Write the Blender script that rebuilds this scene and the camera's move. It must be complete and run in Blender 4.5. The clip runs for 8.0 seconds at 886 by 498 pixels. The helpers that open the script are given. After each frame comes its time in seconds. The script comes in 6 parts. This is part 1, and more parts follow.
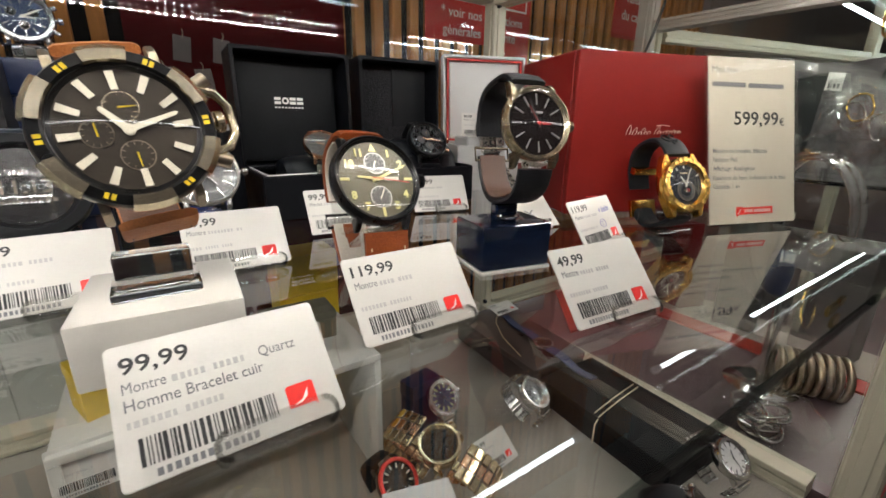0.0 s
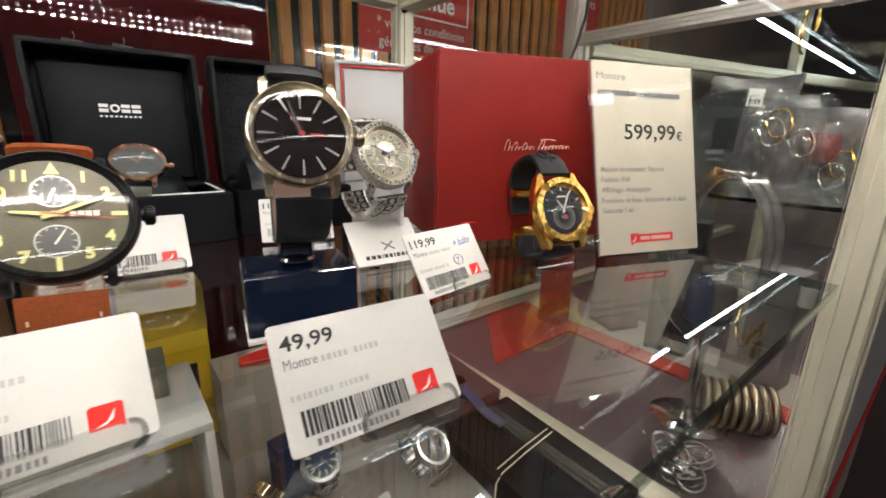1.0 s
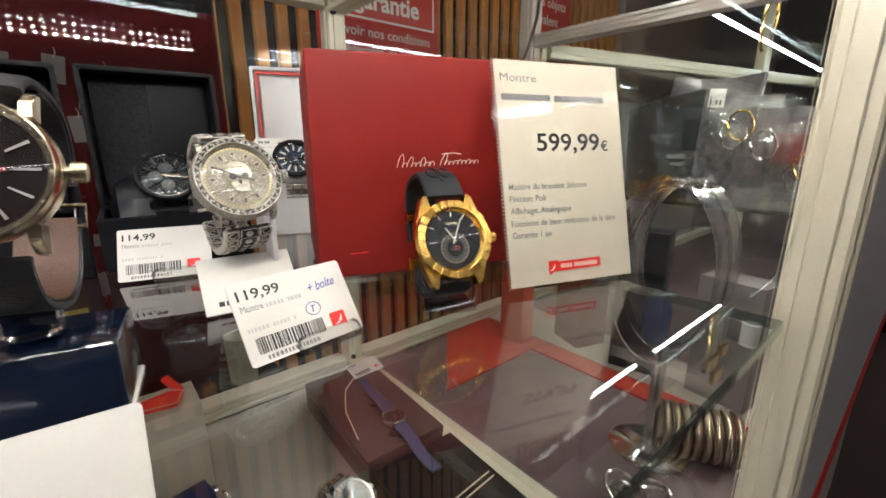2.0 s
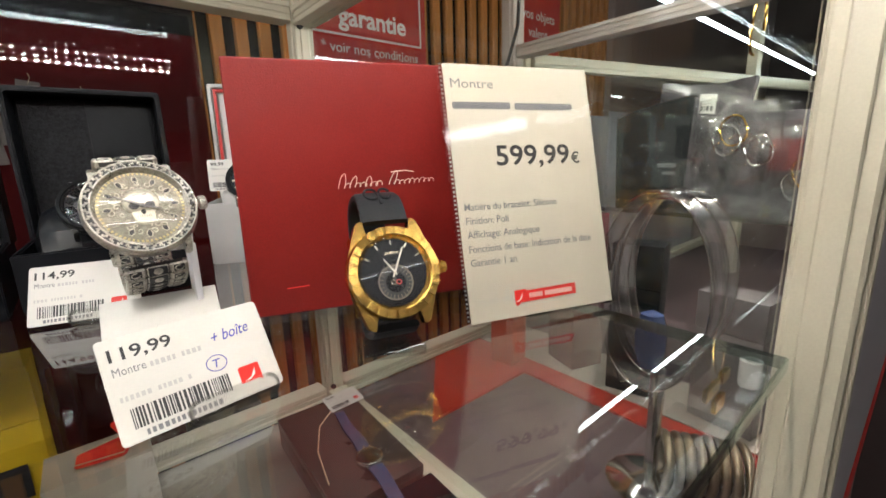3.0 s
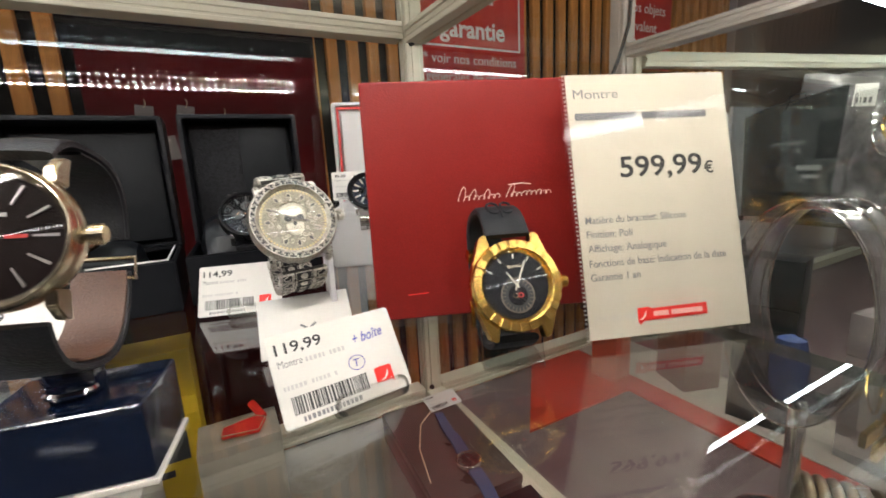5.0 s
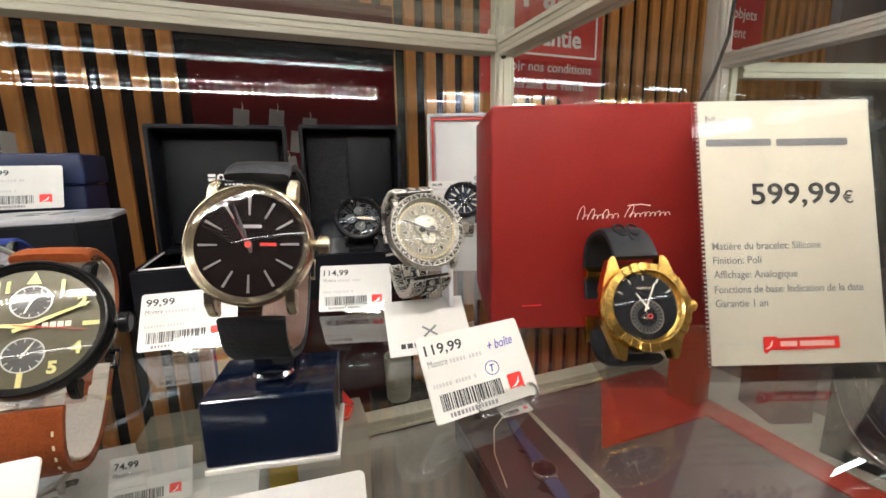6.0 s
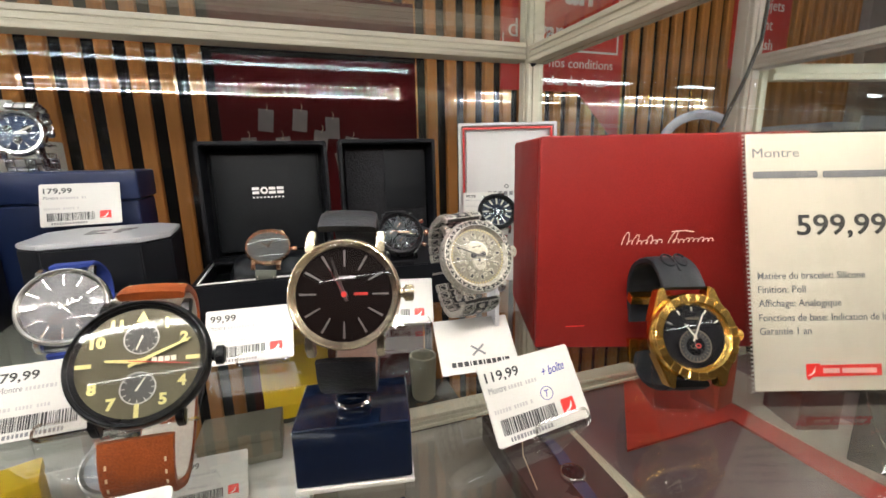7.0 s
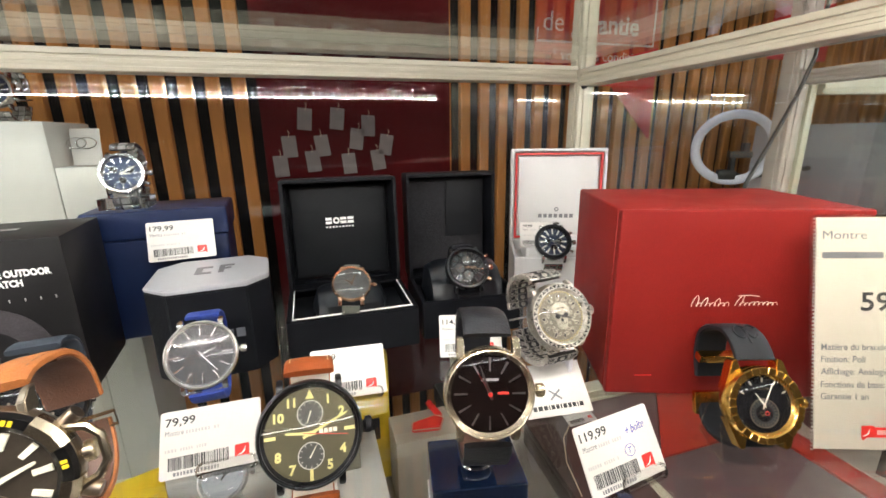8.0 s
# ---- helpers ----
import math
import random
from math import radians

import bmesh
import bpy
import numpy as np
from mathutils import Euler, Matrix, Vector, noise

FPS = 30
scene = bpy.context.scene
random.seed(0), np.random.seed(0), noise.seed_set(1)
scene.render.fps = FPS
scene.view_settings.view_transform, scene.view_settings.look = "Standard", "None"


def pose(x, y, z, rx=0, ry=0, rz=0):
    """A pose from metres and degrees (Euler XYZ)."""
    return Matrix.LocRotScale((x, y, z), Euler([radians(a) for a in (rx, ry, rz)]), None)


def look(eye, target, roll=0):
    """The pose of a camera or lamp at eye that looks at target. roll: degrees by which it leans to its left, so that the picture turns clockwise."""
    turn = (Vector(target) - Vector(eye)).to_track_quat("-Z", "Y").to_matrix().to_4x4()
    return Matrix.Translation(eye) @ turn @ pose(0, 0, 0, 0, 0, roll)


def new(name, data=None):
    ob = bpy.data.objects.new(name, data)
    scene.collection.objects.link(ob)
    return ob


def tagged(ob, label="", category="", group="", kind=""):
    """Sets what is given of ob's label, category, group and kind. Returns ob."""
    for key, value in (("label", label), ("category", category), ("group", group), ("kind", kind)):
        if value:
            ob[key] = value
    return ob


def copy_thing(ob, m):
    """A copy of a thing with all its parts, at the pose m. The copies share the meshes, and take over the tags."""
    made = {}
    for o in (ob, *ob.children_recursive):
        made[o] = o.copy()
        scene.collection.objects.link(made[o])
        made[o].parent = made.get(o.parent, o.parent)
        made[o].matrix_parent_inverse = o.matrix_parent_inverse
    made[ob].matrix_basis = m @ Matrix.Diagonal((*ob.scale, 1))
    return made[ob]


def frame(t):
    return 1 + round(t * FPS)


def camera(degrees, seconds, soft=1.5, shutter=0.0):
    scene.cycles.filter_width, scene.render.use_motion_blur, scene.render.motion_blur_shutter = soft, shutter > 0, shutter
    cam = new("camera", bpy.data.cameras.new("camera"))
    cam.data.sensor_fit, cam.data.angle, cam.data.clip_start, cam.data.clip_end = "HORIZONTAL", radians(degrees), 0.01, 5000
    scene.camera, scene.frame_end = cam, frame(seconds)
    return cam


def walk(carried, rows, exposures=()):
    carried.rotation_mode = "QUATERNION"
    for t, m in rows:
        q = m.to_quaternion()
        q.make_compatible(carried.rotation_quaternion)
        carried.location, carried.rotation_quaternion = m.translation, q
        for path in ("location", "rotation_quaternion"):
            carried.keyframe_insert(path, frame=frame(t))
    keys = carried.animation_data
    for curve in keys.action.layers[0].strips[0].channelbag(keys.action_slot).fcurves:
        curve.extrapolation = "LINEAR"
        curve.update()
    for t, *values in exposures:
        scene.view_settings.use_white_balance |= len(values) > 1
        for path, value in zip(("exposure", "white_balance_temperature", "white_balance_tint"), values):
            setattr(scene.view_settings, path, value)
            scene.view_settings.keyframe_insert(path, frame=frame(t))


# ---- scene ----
cam = camera(92.8, 8.0, soft=1.6, shutter=0.12)
ROWS = [
    (0, (0.0029, 0.0010, 1.0883), (1.0898, 1.5743, 0.5022), 0.93),
    (0.5, (0.0489, -0.0009, 1.0875), (1.1147, 1.5982, 0.5333), 0.94),
    (1, (0.1051, 0.0033, 1.0880), (1.3229, 1.5021, 0.5679), 1.25),
    (1.5, (0.1478, 0.0055, 1.0860), (1.4491, 1.4436, 0.5977), 0.99),
    (1.7, (0.1629, 0.0006, 1.0938), (1.4301, 1.4643, 0.5918), 0.64),
    (3, (0.2235, 0.0083, 1.0937), (1.4852, 1.4991, 0.6630), -1.69),
    (3.5, (0.2355, 0.0099, 1.0930), (1.4770, 1.5192, 0.6681), -2.18),
    (4, (0.2391, 0.0097, 1.0929), (1.4651, 1.5287, 0.6577), -2.44),
    (4.5, (0.2372, 0.0104, 1.0925), (1.4241, 1.5590, 0.6527), -2.45),
    (5, (0.2100, 0.0134, 1.0992), (1.1276, 1.7456, 0.7023), -2.91),
    (5.2, (0.1974, 0.0141, 1.1043), (1.0406, 1.7868, 0.7216), -2.71),
    (6.3, (0.1691, 0.0182, 1.1090), (0.8407, 1.8625, 0.7248), -0.90),
    (6.5, (0.1680, 0.0182, 1.1105), (0.8246, 1.8651, 0.7132), -1.05),
    (7, (0.1493, 0.0183, 1.1294), (0.7915, 1.8657, 0.7114), -1.15),
    (7.5, (0.1207, 0.0178, 1.1618), (0.7338, 1.8540, 0.6593), -0.75),
    (8, (0.1022, 0.0183, 1.1857), (0.6698, 1.8637, 0.6638), -0.82),
]
walk(cam, [(t, look(eye, target, roll)) for t, eye, target, roll in ROWS],
     exposures=[(0.0, -0.28), (1.5, 0.16), (4.0, 0.15), (5.0, 0.18), (6.5, 0.20), (8.0, 0.46)])

# ---- world: the closed shop has no daylight, only a trace of ambient ----
world = bpy.data.worlds.new("shop_ambient")
world.use_nodes = True
scene.world = world
world.node_tree.nodes["Background"].inputs[0].default_value = (1.0, 0.98, 0.96, 1)
world.node_tree.nodes["Background"].inputs[1].default_value = 0.16

TUBE_GLOW, LED_GLOW, CEILING_GLOW = 20.0, 175.0, 12.0
SHELF = 1.008      # top of the glass shelf
DECK = 0.768       # top of the lower deck
PLATE = 1.270      # underside of the glass plate over the bay
BACK = 0.535       # back pane
SIDE = 0.449       # pane between the bays
WALL = 1.2         # slatted wall behind the case


# ---- materials ----
def mat(name, col, rough=0.5, metal=0.0, var=0.1, scale=60.0, bump=0.0, coat=0.0, grain=900.0, stretch=None, spec=0.5, rvar=0.12):
    m = bpy.data.materials.new(name)
    m.use_nodes = True
    nt = m.node_tree
    p = nt.nodes["Principled BSDF"]
    p.inputs["Metallic"].default_value = metal
    p.inputs["Coat Weight"].default_value = coat
    p.inputs["Coat Roughness"].default_value = 0.06
    p.inputs["Specular IOR Level"].default_value = spec
    co = nt.nodes.new("ShaderNodeTexCoord")
    src = co.outputs["Object"]
    if stretch:
        mp = nt.nodes.new("ShaderNodeMapping")
        mp.inputs["Scale"].default_value = stretch
        nt.links.new(src, mp.inputs[0])
        src = mp.outputs[0]
    big = nt.nodes.new("ShaderNodeTexNoise")
    big.inputs["Scale"].default_value = scale
    big.inputs["Detail"].default_value = 6
    fine = nt.nodes.new("ShaderNodeTexNoise")
    fine.inputs["Scale"].default_value = grain
    fine.inputs["Detail"].default_value = 3
    for n in (big, fine):
        nt.links.new(src, n.inputs["Vector"])
    mix = nt.nodes.new("ShaderNodeMath")
    mix.operation = "ADD"
    nt.links.new(big.outputs["Fac"], mix.inputs[0])
    nt.links.new(fine.outputs["Fac"], mix.inputs[1])
    ramp = nt.nodes.new("ShaderNodeMapRange")
    ramp.inputs["From Min"].default_value, ramp.inputs["From Max"].default_value = 0.6, 1.4
    ramp.inputs["To Min"].default_value, ramp.inputs["To Max"].default_value = 1 - var, 1 + var
    nt.links.new(mix.outputs[0], ramp.inputs["Value"])
    mul = nt.nodes.new("ShaderNodeVectorMath")
    mul.operation = "SCALE"
    mul.inputs[0].default_value = col[:3]
    nt.links.new(ramp.outputs[0], mul.inputs["Scale"])
    nt.links.new(mul.outputs[0], p.inputs["Base Color"])
    rr = nt.nodes.new("ShaderNodeMapRange")
    rr.inputs["From Min"].default_value, rr.inputs["From Max"].default_value = 0.3, 0.7
    rr.inputs["To Min"].default_value, rr.inputs["To Max"].default_value = max(0.02, rough * (1 - rvar)), min(1, rough * (1 + rvar))
    nt.links.new(big.outputs["Fac"], rr.inputs["Value"])
    nt.links.new(rr.outputs[0], p.inputs["Roughness"])
    if bump:
        b = nt.nodes.new("ShaderNodeBump")
        b.inputs["Strength"].default_value = bump
        b.inputs["Distance"].default_value = 0.0006
        nt.links.new(fine.outputs["Fac"], b.inputs["Height"])
        nt.links.new(b.outputs[0], p.inputs["Normal"])
    return m


def clear(name, tint=(1, 1, 1), rough=0.0, ior=1.5):
    m = bpy.data.materials.new(name)
    m.use_nodes = True
    nt = m.node_tree
    p = nt.nodes["Principled BSDF"]
    p.inputs["Base Color"].default_value = (*tint, 1)
    p.inputs["Transmission Weight"].default_value = 1
    p.inputs["IOR"].default_value = ior
    n = nt.nodes.new("ShaderNodeTexNoise")
    n.inputs["Scale"].default_value = 25
    r = nt.nodes.new("ShaderNodeMapRange")
    r.inputs["From Min"].default_value = 0.45
    r.inputs["From Max"].default_value = 0.75
    r.inputs["To Min"].default_value, r.inputs["To Max"].default_value = rough, rough + 0.02
    nt.links.new(n.outputs["Fac"], r.inputs["Value"])
    nt.links.new(r.outputs[0], p.inputs["Roughness"])
    return m


def thin(name, tint=(1, 1, 1), rough=0.02, gloss=1.0, ior=1.45, gain=1.0):
    """Thin clear sheet: light goes straight through, gloss by Fresnel."""
    m = bpy.data.materials.new(name)
    m.use_nodes = True
    nt = m.node_tree
    nt.nodes.remove(nt.nodes["Principled BSDF"])
    out = nt.nodes["Material Output"]
    a = nt.nodes.new("ShaderNodeBsdfTransparent")
    a.inputs[0].default_value = (*tint, 1)
    g = nt.nodes.new("ShaderNodeBsdfGlossy")
    g.inputs["Roughness"].default_value = rough
    g.inputs["Color"].default_value = (gloss, gloss, gloss, 1)
    lw = nt.nodes.new("ShaderNodeLayerWeight")
    lw.inputs["Blend"].default_value = 0.5
    pw = nt.nodes.new("ShaderNodeMath")
    pw.operation = "POWER"
    pw.inputs[1].default_value = 5.0
    nt.links.new(lw.outputs["Facing"], pw.inputs[0])
    f = nt.nodes.new("ShaderNodeMath")
    f.operation = "MULTIPLY_ADD"
    base = ((ior - 1) / (ior + 1)) ** 2
    f.use_clamp = True
    f.inputs[1].default_value, f.inputs[2].default_value = gain * (1 - base), gain * base
    nt.links.new(pw.outputs[0], f.inputs[0])
    x = nt.nodes.new("ShaderNodeMixShader")
    nt.links.new(f.outputs[0], x.inputs[0])
    nt.links.new(a.outputs[0], x.inputs[1])
    nt.links.new(g.outputs[0], x.inputs[2])
    nt.links.new(x.outputs[0], out.inputs["Surface"])
    return m


def glow(name, col, strength):
    m = bpy.data.materials.new(name)
    m.use_nodes = True
    p = m.node_tree.nodes["Principled BSDF"]
    p.inputs["Base Color"].default_value = (*col, 1)
    p.inputs["Emission Color"].default_value = (*col, 1)
    p.inputs["Emission Strength"].default_value = strength
    return m


GLASS = thin("pane_glass", (0.96, 0.985, 0.97), 0.0, 1.0, 1.52)
SHELF_GLASS = thin("shelf_glass", (0.955, 0.985, 0.97), 0.0, 1.0, 1.6, 1.75)
GLASS_EDGE = thin("glass_edge_green", (0.80, 0.87, 0.85), 0.03, 1.0, 1.5)
ACRYLIC = clear("clear_acrylic", (0.97, 0.98, 0.98), 0.01, 1.49)
FILM = thin("clear_plastic_film", (0.97, 0.97, 0.96), 0.06, 1.0, 1.45)
CRYSTAL = thin("watch_crystal", (0.97, 0.97, 0.98), 0.0, 1.0, 1.5)
CREAM = mat("cream_lacquered_aluminium", (0.53, 0.49, 0.375), 0.35, 0, 0.06, 12, 0.05)
GREYALU = mat("grey_aluminium", (0.42, 0.40, 0.37), 0.4, 0.3, 0.08, 15)
SCREW = mat("dark_screw", (0.03, 0.03, 0.03), 0.4, 0.6)
DECKMAT = mat("grey_deck_board", (0.30, 0.275, 0.24), 0.2, 0, 0.22, 9, 0.05)
MAUVE = mat("mauve_deck_board", (0.13, 0.082, 0.086), 0.35, 0, 0.2, 8, 0.05)
SLAT = mat("orange_stained_wood", (0.52, 0.21, 0.055), 0.62, 0, 0.35, 14, 0.2, stretch=(6, 6, 0.5), spec=0.2)
BLACKWALL = mat("black_backing", (0.012, 0.011, 0.011), 0.8, 0, 0.3, spec=0.15)
SHOPWALL = mat("taupe_shop_wall", (0.11, 0.09, 0.085), 0.7, 0, 0.08, 3)
SHOPFLOOR = mat("brown_shop_floor", (0.09, 0.065, 0.06), 0.4, 0, 0.25, 6)
SHOPCEIL = mat("white_ceiling_tiles", (0.6, 0.58, 0.54), 0.8, 0, 0.05, 4)
TAUPE = mat("taupe_panel", (0.40, 0.34, 0.29), 0.5, 0, 0.06, 6)
REDPANEL = mat("dark_red_panel", (0.08, 0.0055, 0.0065), 0.8, 0, 0.3, 6, spec=0.1)
REDSIGN = mat("red_poster_print", (0.58, 0.028, 0.022), 0.4, 0, 0.06, 8)
WHITEPRINT = mat("white_print", (0.85, 0.83, 0.8), 0.5, 0, 0.02)
REDBOX = mat("red_leatherette_box", (0.185, 0.0115, 0.0090), 0.45, 0, 0.13, 30, 0.35, grain=1600, spec=0.22)
SIGNPAPER = mat("cream_sign_paper", (0.545, 0.50, 0.41), 0.55, 0, 0.035, 30, 0.05)
CARD = mat("white_pvc_card", (0.58, 0.56, 0.52), 0.32, 0, 0.03, 40)
INK = mat("black_print", (0.02, 0.02, 0.022), 0.5, 0, 0.1)
GREYINK = mat("grey_print", (0.16, 0.16, 0.17), 0.5, 0, 0.1)
PALEINK = mat("pale_print", (0.42, 0.41, 0.4), 0.5, 0, 0.1)
BLUEINK = mat("blue_ballpoint", (0.03, 0.03, 0.32), 0.4, 0, 0.15)
LOGORED = mat("logo_red", (0.75, 0.025, 0.018), 0.35, 0, 0.04)
BLACKBOX = mat("black_leatherette_box", (0.005, 0.0056, 0.0075), 0.45, 0, 0.3, 50, 0.4, grain=1400, spec=0.18)
BLACKSATIN = mat("black_satin_lining", (0.006, 0.0070, 0.0085), 0.55, 0, 0.3, 40, 0.2, spec=0.2)
CUSHION = mat("black_cushion", (0.005, 0.006, 0.008), 0.34, 0, 0.3, 40, 0.2, spec=0.35)
FOAM = mat("dark_foam", (0.018, 0.018, 0.020), 0.95, 0, 0.6, 300, 1.0, grain=700, spec=0.15)
WHITEBOX = mat("white_leatherette_box", (0.58, 0.575, 0.56), 0.4, 0, 0.03, 20, 0.1)
REDLINING = mat("red_box_lining", (0.5, 0.03, 0.025), 0.5, 0, 0.06)
SILVERBOX = mat("silver_box_top", (0.55, 0.56, 0.58), 0.38, 0.5, 0.08, 20)
NAVYBOX = mat("navy_box", (0.008, 0.017, 0.058), 0.35, 0, 0.2, 30, 0.1)
NAVYGLOSS = mat("navy_lacquered_stand", (0.003, 0.007, 0.020), 0.14, 0, 0.25, 30, 0.0, 0.6)
YELLOW = mat("yellow_carton", (0.75, 0.5, 0.02), 0.45, 0, 0.08, 12)
WHITEACR = mat("white_acrylic", (0.6, 0.58, 0.53), 0.22, 0, 0.03, 10)
STEEL = mat("polished_steel", (0.62, 0.61, 0.59), 0.2, 1, 0.08, 60)
BRUSHED = mat("brushed_steel", (0.5, 0.48, 0.45), 0.32, 1, 0.12, 40, 0.1)
CHAMPAGNE = mat("champagne_steel", (0.60, 0.52, 0.38), 0.25, 1, 0.1, 60)
GOLD = mat("polished_gold", (0.85, 0.53, 0.14), 0.18, 1, 0.1, 60)
ROSE = mat("rose_gold", (0.8, 0.5, 0.34), 0.2, 1, 0.08, 60)
BLACKMETAL = mat("black_coated_metal", (0.02, 0.02, 0.021), 0.3, 0.8, 0.2, 60)
OLDSILVER = mat("antique_silver", (0.50, 0.475, 0.42), 0.3, 1, 0.5, 300, 0.8, grain=1200)
DARKMETAL = mat("dark_gunmetal", (0.10, 0.095, 0.09), 0.35, 0.9, 0.2)
BRONZEGREY = mat("grey_bronze_case", (0.30, 0.25, 0.19), 0.34, 1, 0.15, 50)
TANLEATHER = mat("tan_leather", (0.21, 0.047, 0.010), 0.5, 0, 0.3, 60, 0.6, grain=1300, spec=0.25)
ORANGELEATHER = mat("cognac_leather", (0.36, 0.125, 0.035), 0.5, 0, 0.3, 60, 0.6, grain=1300, spec=0.3)
BROWNLEATHER = mat("dark_brown_leather", (0.085, 0.038, 0.022), 0.45, 0, 0.25, 60, 0.6, grain=1300)
BLACKLEATHER = mat("black_leather", (0.011, 0.011, 0.013), 0.42, 0, 0.3, 60, 0.5, grain=1300, spec=0.28)
GREYLEATHER = mat("grey_green_leather", (0.10, 0.105, 0.085), 0.5, 0, 0.2, 60, 0.5, grain=1300)
RUBBER = mat("black_silicone", (0.009, 0.010, 0.012), 0.6, 0, 0.15, 60, 0.2, spec=0.2)
BLUEFABRIC = mat("blue_woven_strap", (0.012, 0.035, 0.22), 0.7, 0, 0.35, 200, 1.0, grain=1500)
LIGHTLEATHER = mat("pale_leather_lining", (0.5, 0.45, 0.38), 0.6, 0, 0.12, 50, 0.2)
THREAD = mat("cream_thread", (0.6, 0.5, 0.35), 0.8)
DIALOLIVE = mat("olive_brown_dial", (0.075, 0.067, 0.035), 0.35, 0.2, 0.12, 80)
DIALBROWN = mat("dark_brown_dial", (0.006, 0.0035, 0.003), 0.3, 0, 0.2, 80, spec=0.1)
DIALBLACK = mat("black_dial", (0.008, 0.008, 0.009), 0.25, 0.1, 0.2, 80)
DIALSILVER = mat("engraved_silver_dial", (0.19, 0.175, 0.135), 0.45, 0.35, 0.35, 250, 0.6, grain=900)
DIALBLUE = mat("grey_blue_sunray_dial", (0.03, 0.045, 0.085), 0.35, 0.5, 0.15, 60)
DIALGREY = mat("slate_grey_dial", (0.07, 0.07, 0.065), 0.35, 0.4, 0.15, 80)
DIALDIESEL = mat("grey_brown_dial", (0.045, 0.036, 0.026), 0.4, 0.3, 0.25, 80)
LUME = mat("yellow_green_lume", (0.62, 0.56, 0.22), 0.5, 0, 0.06)
LUMEWHITE = mat("cream_lume", (0.72, 0.68, 0.55), 0.45, 0, 0.05)
REDHAND = mat("red_paint", (0.6, 0.04, 0.03), 0.4)
YELLOWHAND = mat("yellow_paint", (0.7, 0.5, 0.02), 0.4)
BLACKBAG = mat("black_card_bag", (0.005, 0.006, 0.007), 0.4, 0, 0.4, 15, spec=0.25)
GREYBAG = mat("grey_plastic_bag", (0.10, 0.09, 0.095), 0.13, 0, 0.35, 22, 0.5, grain=90)
CHROME = mat("chrome", (0.7, 0.68, 0.66), 0.1, 1, 0.05)
GOLDPALE = mat("pale_gold_links", (0.75, 0.62, 0.42), 0.22, 1, 0.15)
CABLE = mat("black_cable", (0.02, 0.018, 0.016), 0.5)
WHITEPLASTIC = mat("white_plastic", (0.75, 0.74, 0.76), 0.4, 0, 0.03)
TUBELIGHT = glow("tube_light", (0.84, 0.93, 1.0), TUBE_GLOW)
LEDLIGHT = glow("warm_led", (1.0, 0.945, 0.88), LED_GLOW)
CEILLIGHT = glow("unseen_ceiling_light", (0.97, 0.98, 1.0), CEILING_GLOW)
# weak emission brightens the white ring, though the lamp is off
RINGLIGHT = glow("ring_diffuser_lifted", (0.66, 0.63, 0.72), 0.12)


# ---- mesh helpers ----
def mesh_of(bm, name="mesh"):
    me = bpy.data.meshes.new(name)
    bm.to_mesh(me)
    bm.free()
    return me


def part(name, bm, material, parent=None, label="", smooth=True):
    me = mesh_of(bm, name)
    me.materials.append(material)
    ob = new(name, me)
    if smooth:
        me.shade_smooth()
        me.set_sharp_from_angle(angle=radians(35))
    if parent:
        ob.parent = parent
    if label:
        tagged(ob, label)
    return ob


def thing(name, m, label, category, group="", kind=""):
    ob = new(name)
    ob.empty_display_size = 0.01
    ob.matrix_world = m
    return tagged(ob, label, category, group, kind)


def join(bm, tmp, m=None):
    if m is not None:
        bmesh.ops.transform(tmp, matrix=m, verts=tmp.verts)
    me = mesh_of(tmp)
    bm.from_mesh(me)
    bpy.data.meshes.remove(me)
    return bm


def box(x0, y0, z0, x1, y1, z1, bevel=0.0, seg=2):
    bm = bmesh.new()
    bmesh.ops.create_cube(bm, size=1)
    for v in bm.verts:
        v.co = Vector(((x0 + x1) / 2 + v.co.x * (x1 - x0), (y0 + y1) / 2 + v.co.y * (y1 - y0), (z0 + z1) / 2 + v.co.z * (z1 - z0)))
    if bevel:
        bmesh.ops.bevel(bm, geom=bm.edges[:], offset=bevel, segments=seg, affect="EDGES", profile=0.6)
    return bm


def boxes(*args):
    bm = bmesh.new()
    for a in args:
        join(bm, box(*a))
    return bm


def lathe(profile, n=64):
    """Turns (radius, height) pairs about z."""
    bm = bmesh.new()
    rings = []
    for r, z in profile:
        if r < 1e-6:
            rings.append([bm.verts.new((0, 0, z))])
        else:
            rings.append([bm.verts.new((r * math.cos(2 * math.pi * k / n), r * math.sin(2 * math.pi * k / n), z)) for k in range(n)])
    for a, b in zip(rings, rings[1:]):
        for k in range(n):
            p, q = a[k % len(a)], a[(k + 1) % len(a)]
            s, t = b[(k + 1) % len(b)], b[k % len(b)]
            face = []
            for v in (p, q, s, t):
                if v not in face:
                    face.append(v)
            if len(face) > 2:
                bm.faces.new(face)
    bmesh.ops.recalc_face_normals(bm, faces=bm.faces)
    return bm


def prism(points, z0, z1, bevel=0.0):
    """An outline in x, y raised from z0 to z1."""
    bm = bmesh.new()
    f = bm.faces.new([bm.verts.new((x, y, z0)) for x, y in points])
    got = bmesh.ops.extrude_face_region(bm, geom=[f])
    for v in got["geom"]:
        if isinstance(v, bmesh.types.BMVert):
            v.co.z = z1
    bmesh.ops.recalc_face_normals(bm, faces=bm.faces)
    if bevel:
        bmesh.ops.bevel(bm, geom=bm.edges[:], offset=bevel, segments=2, affect="EDGES")
    return bm


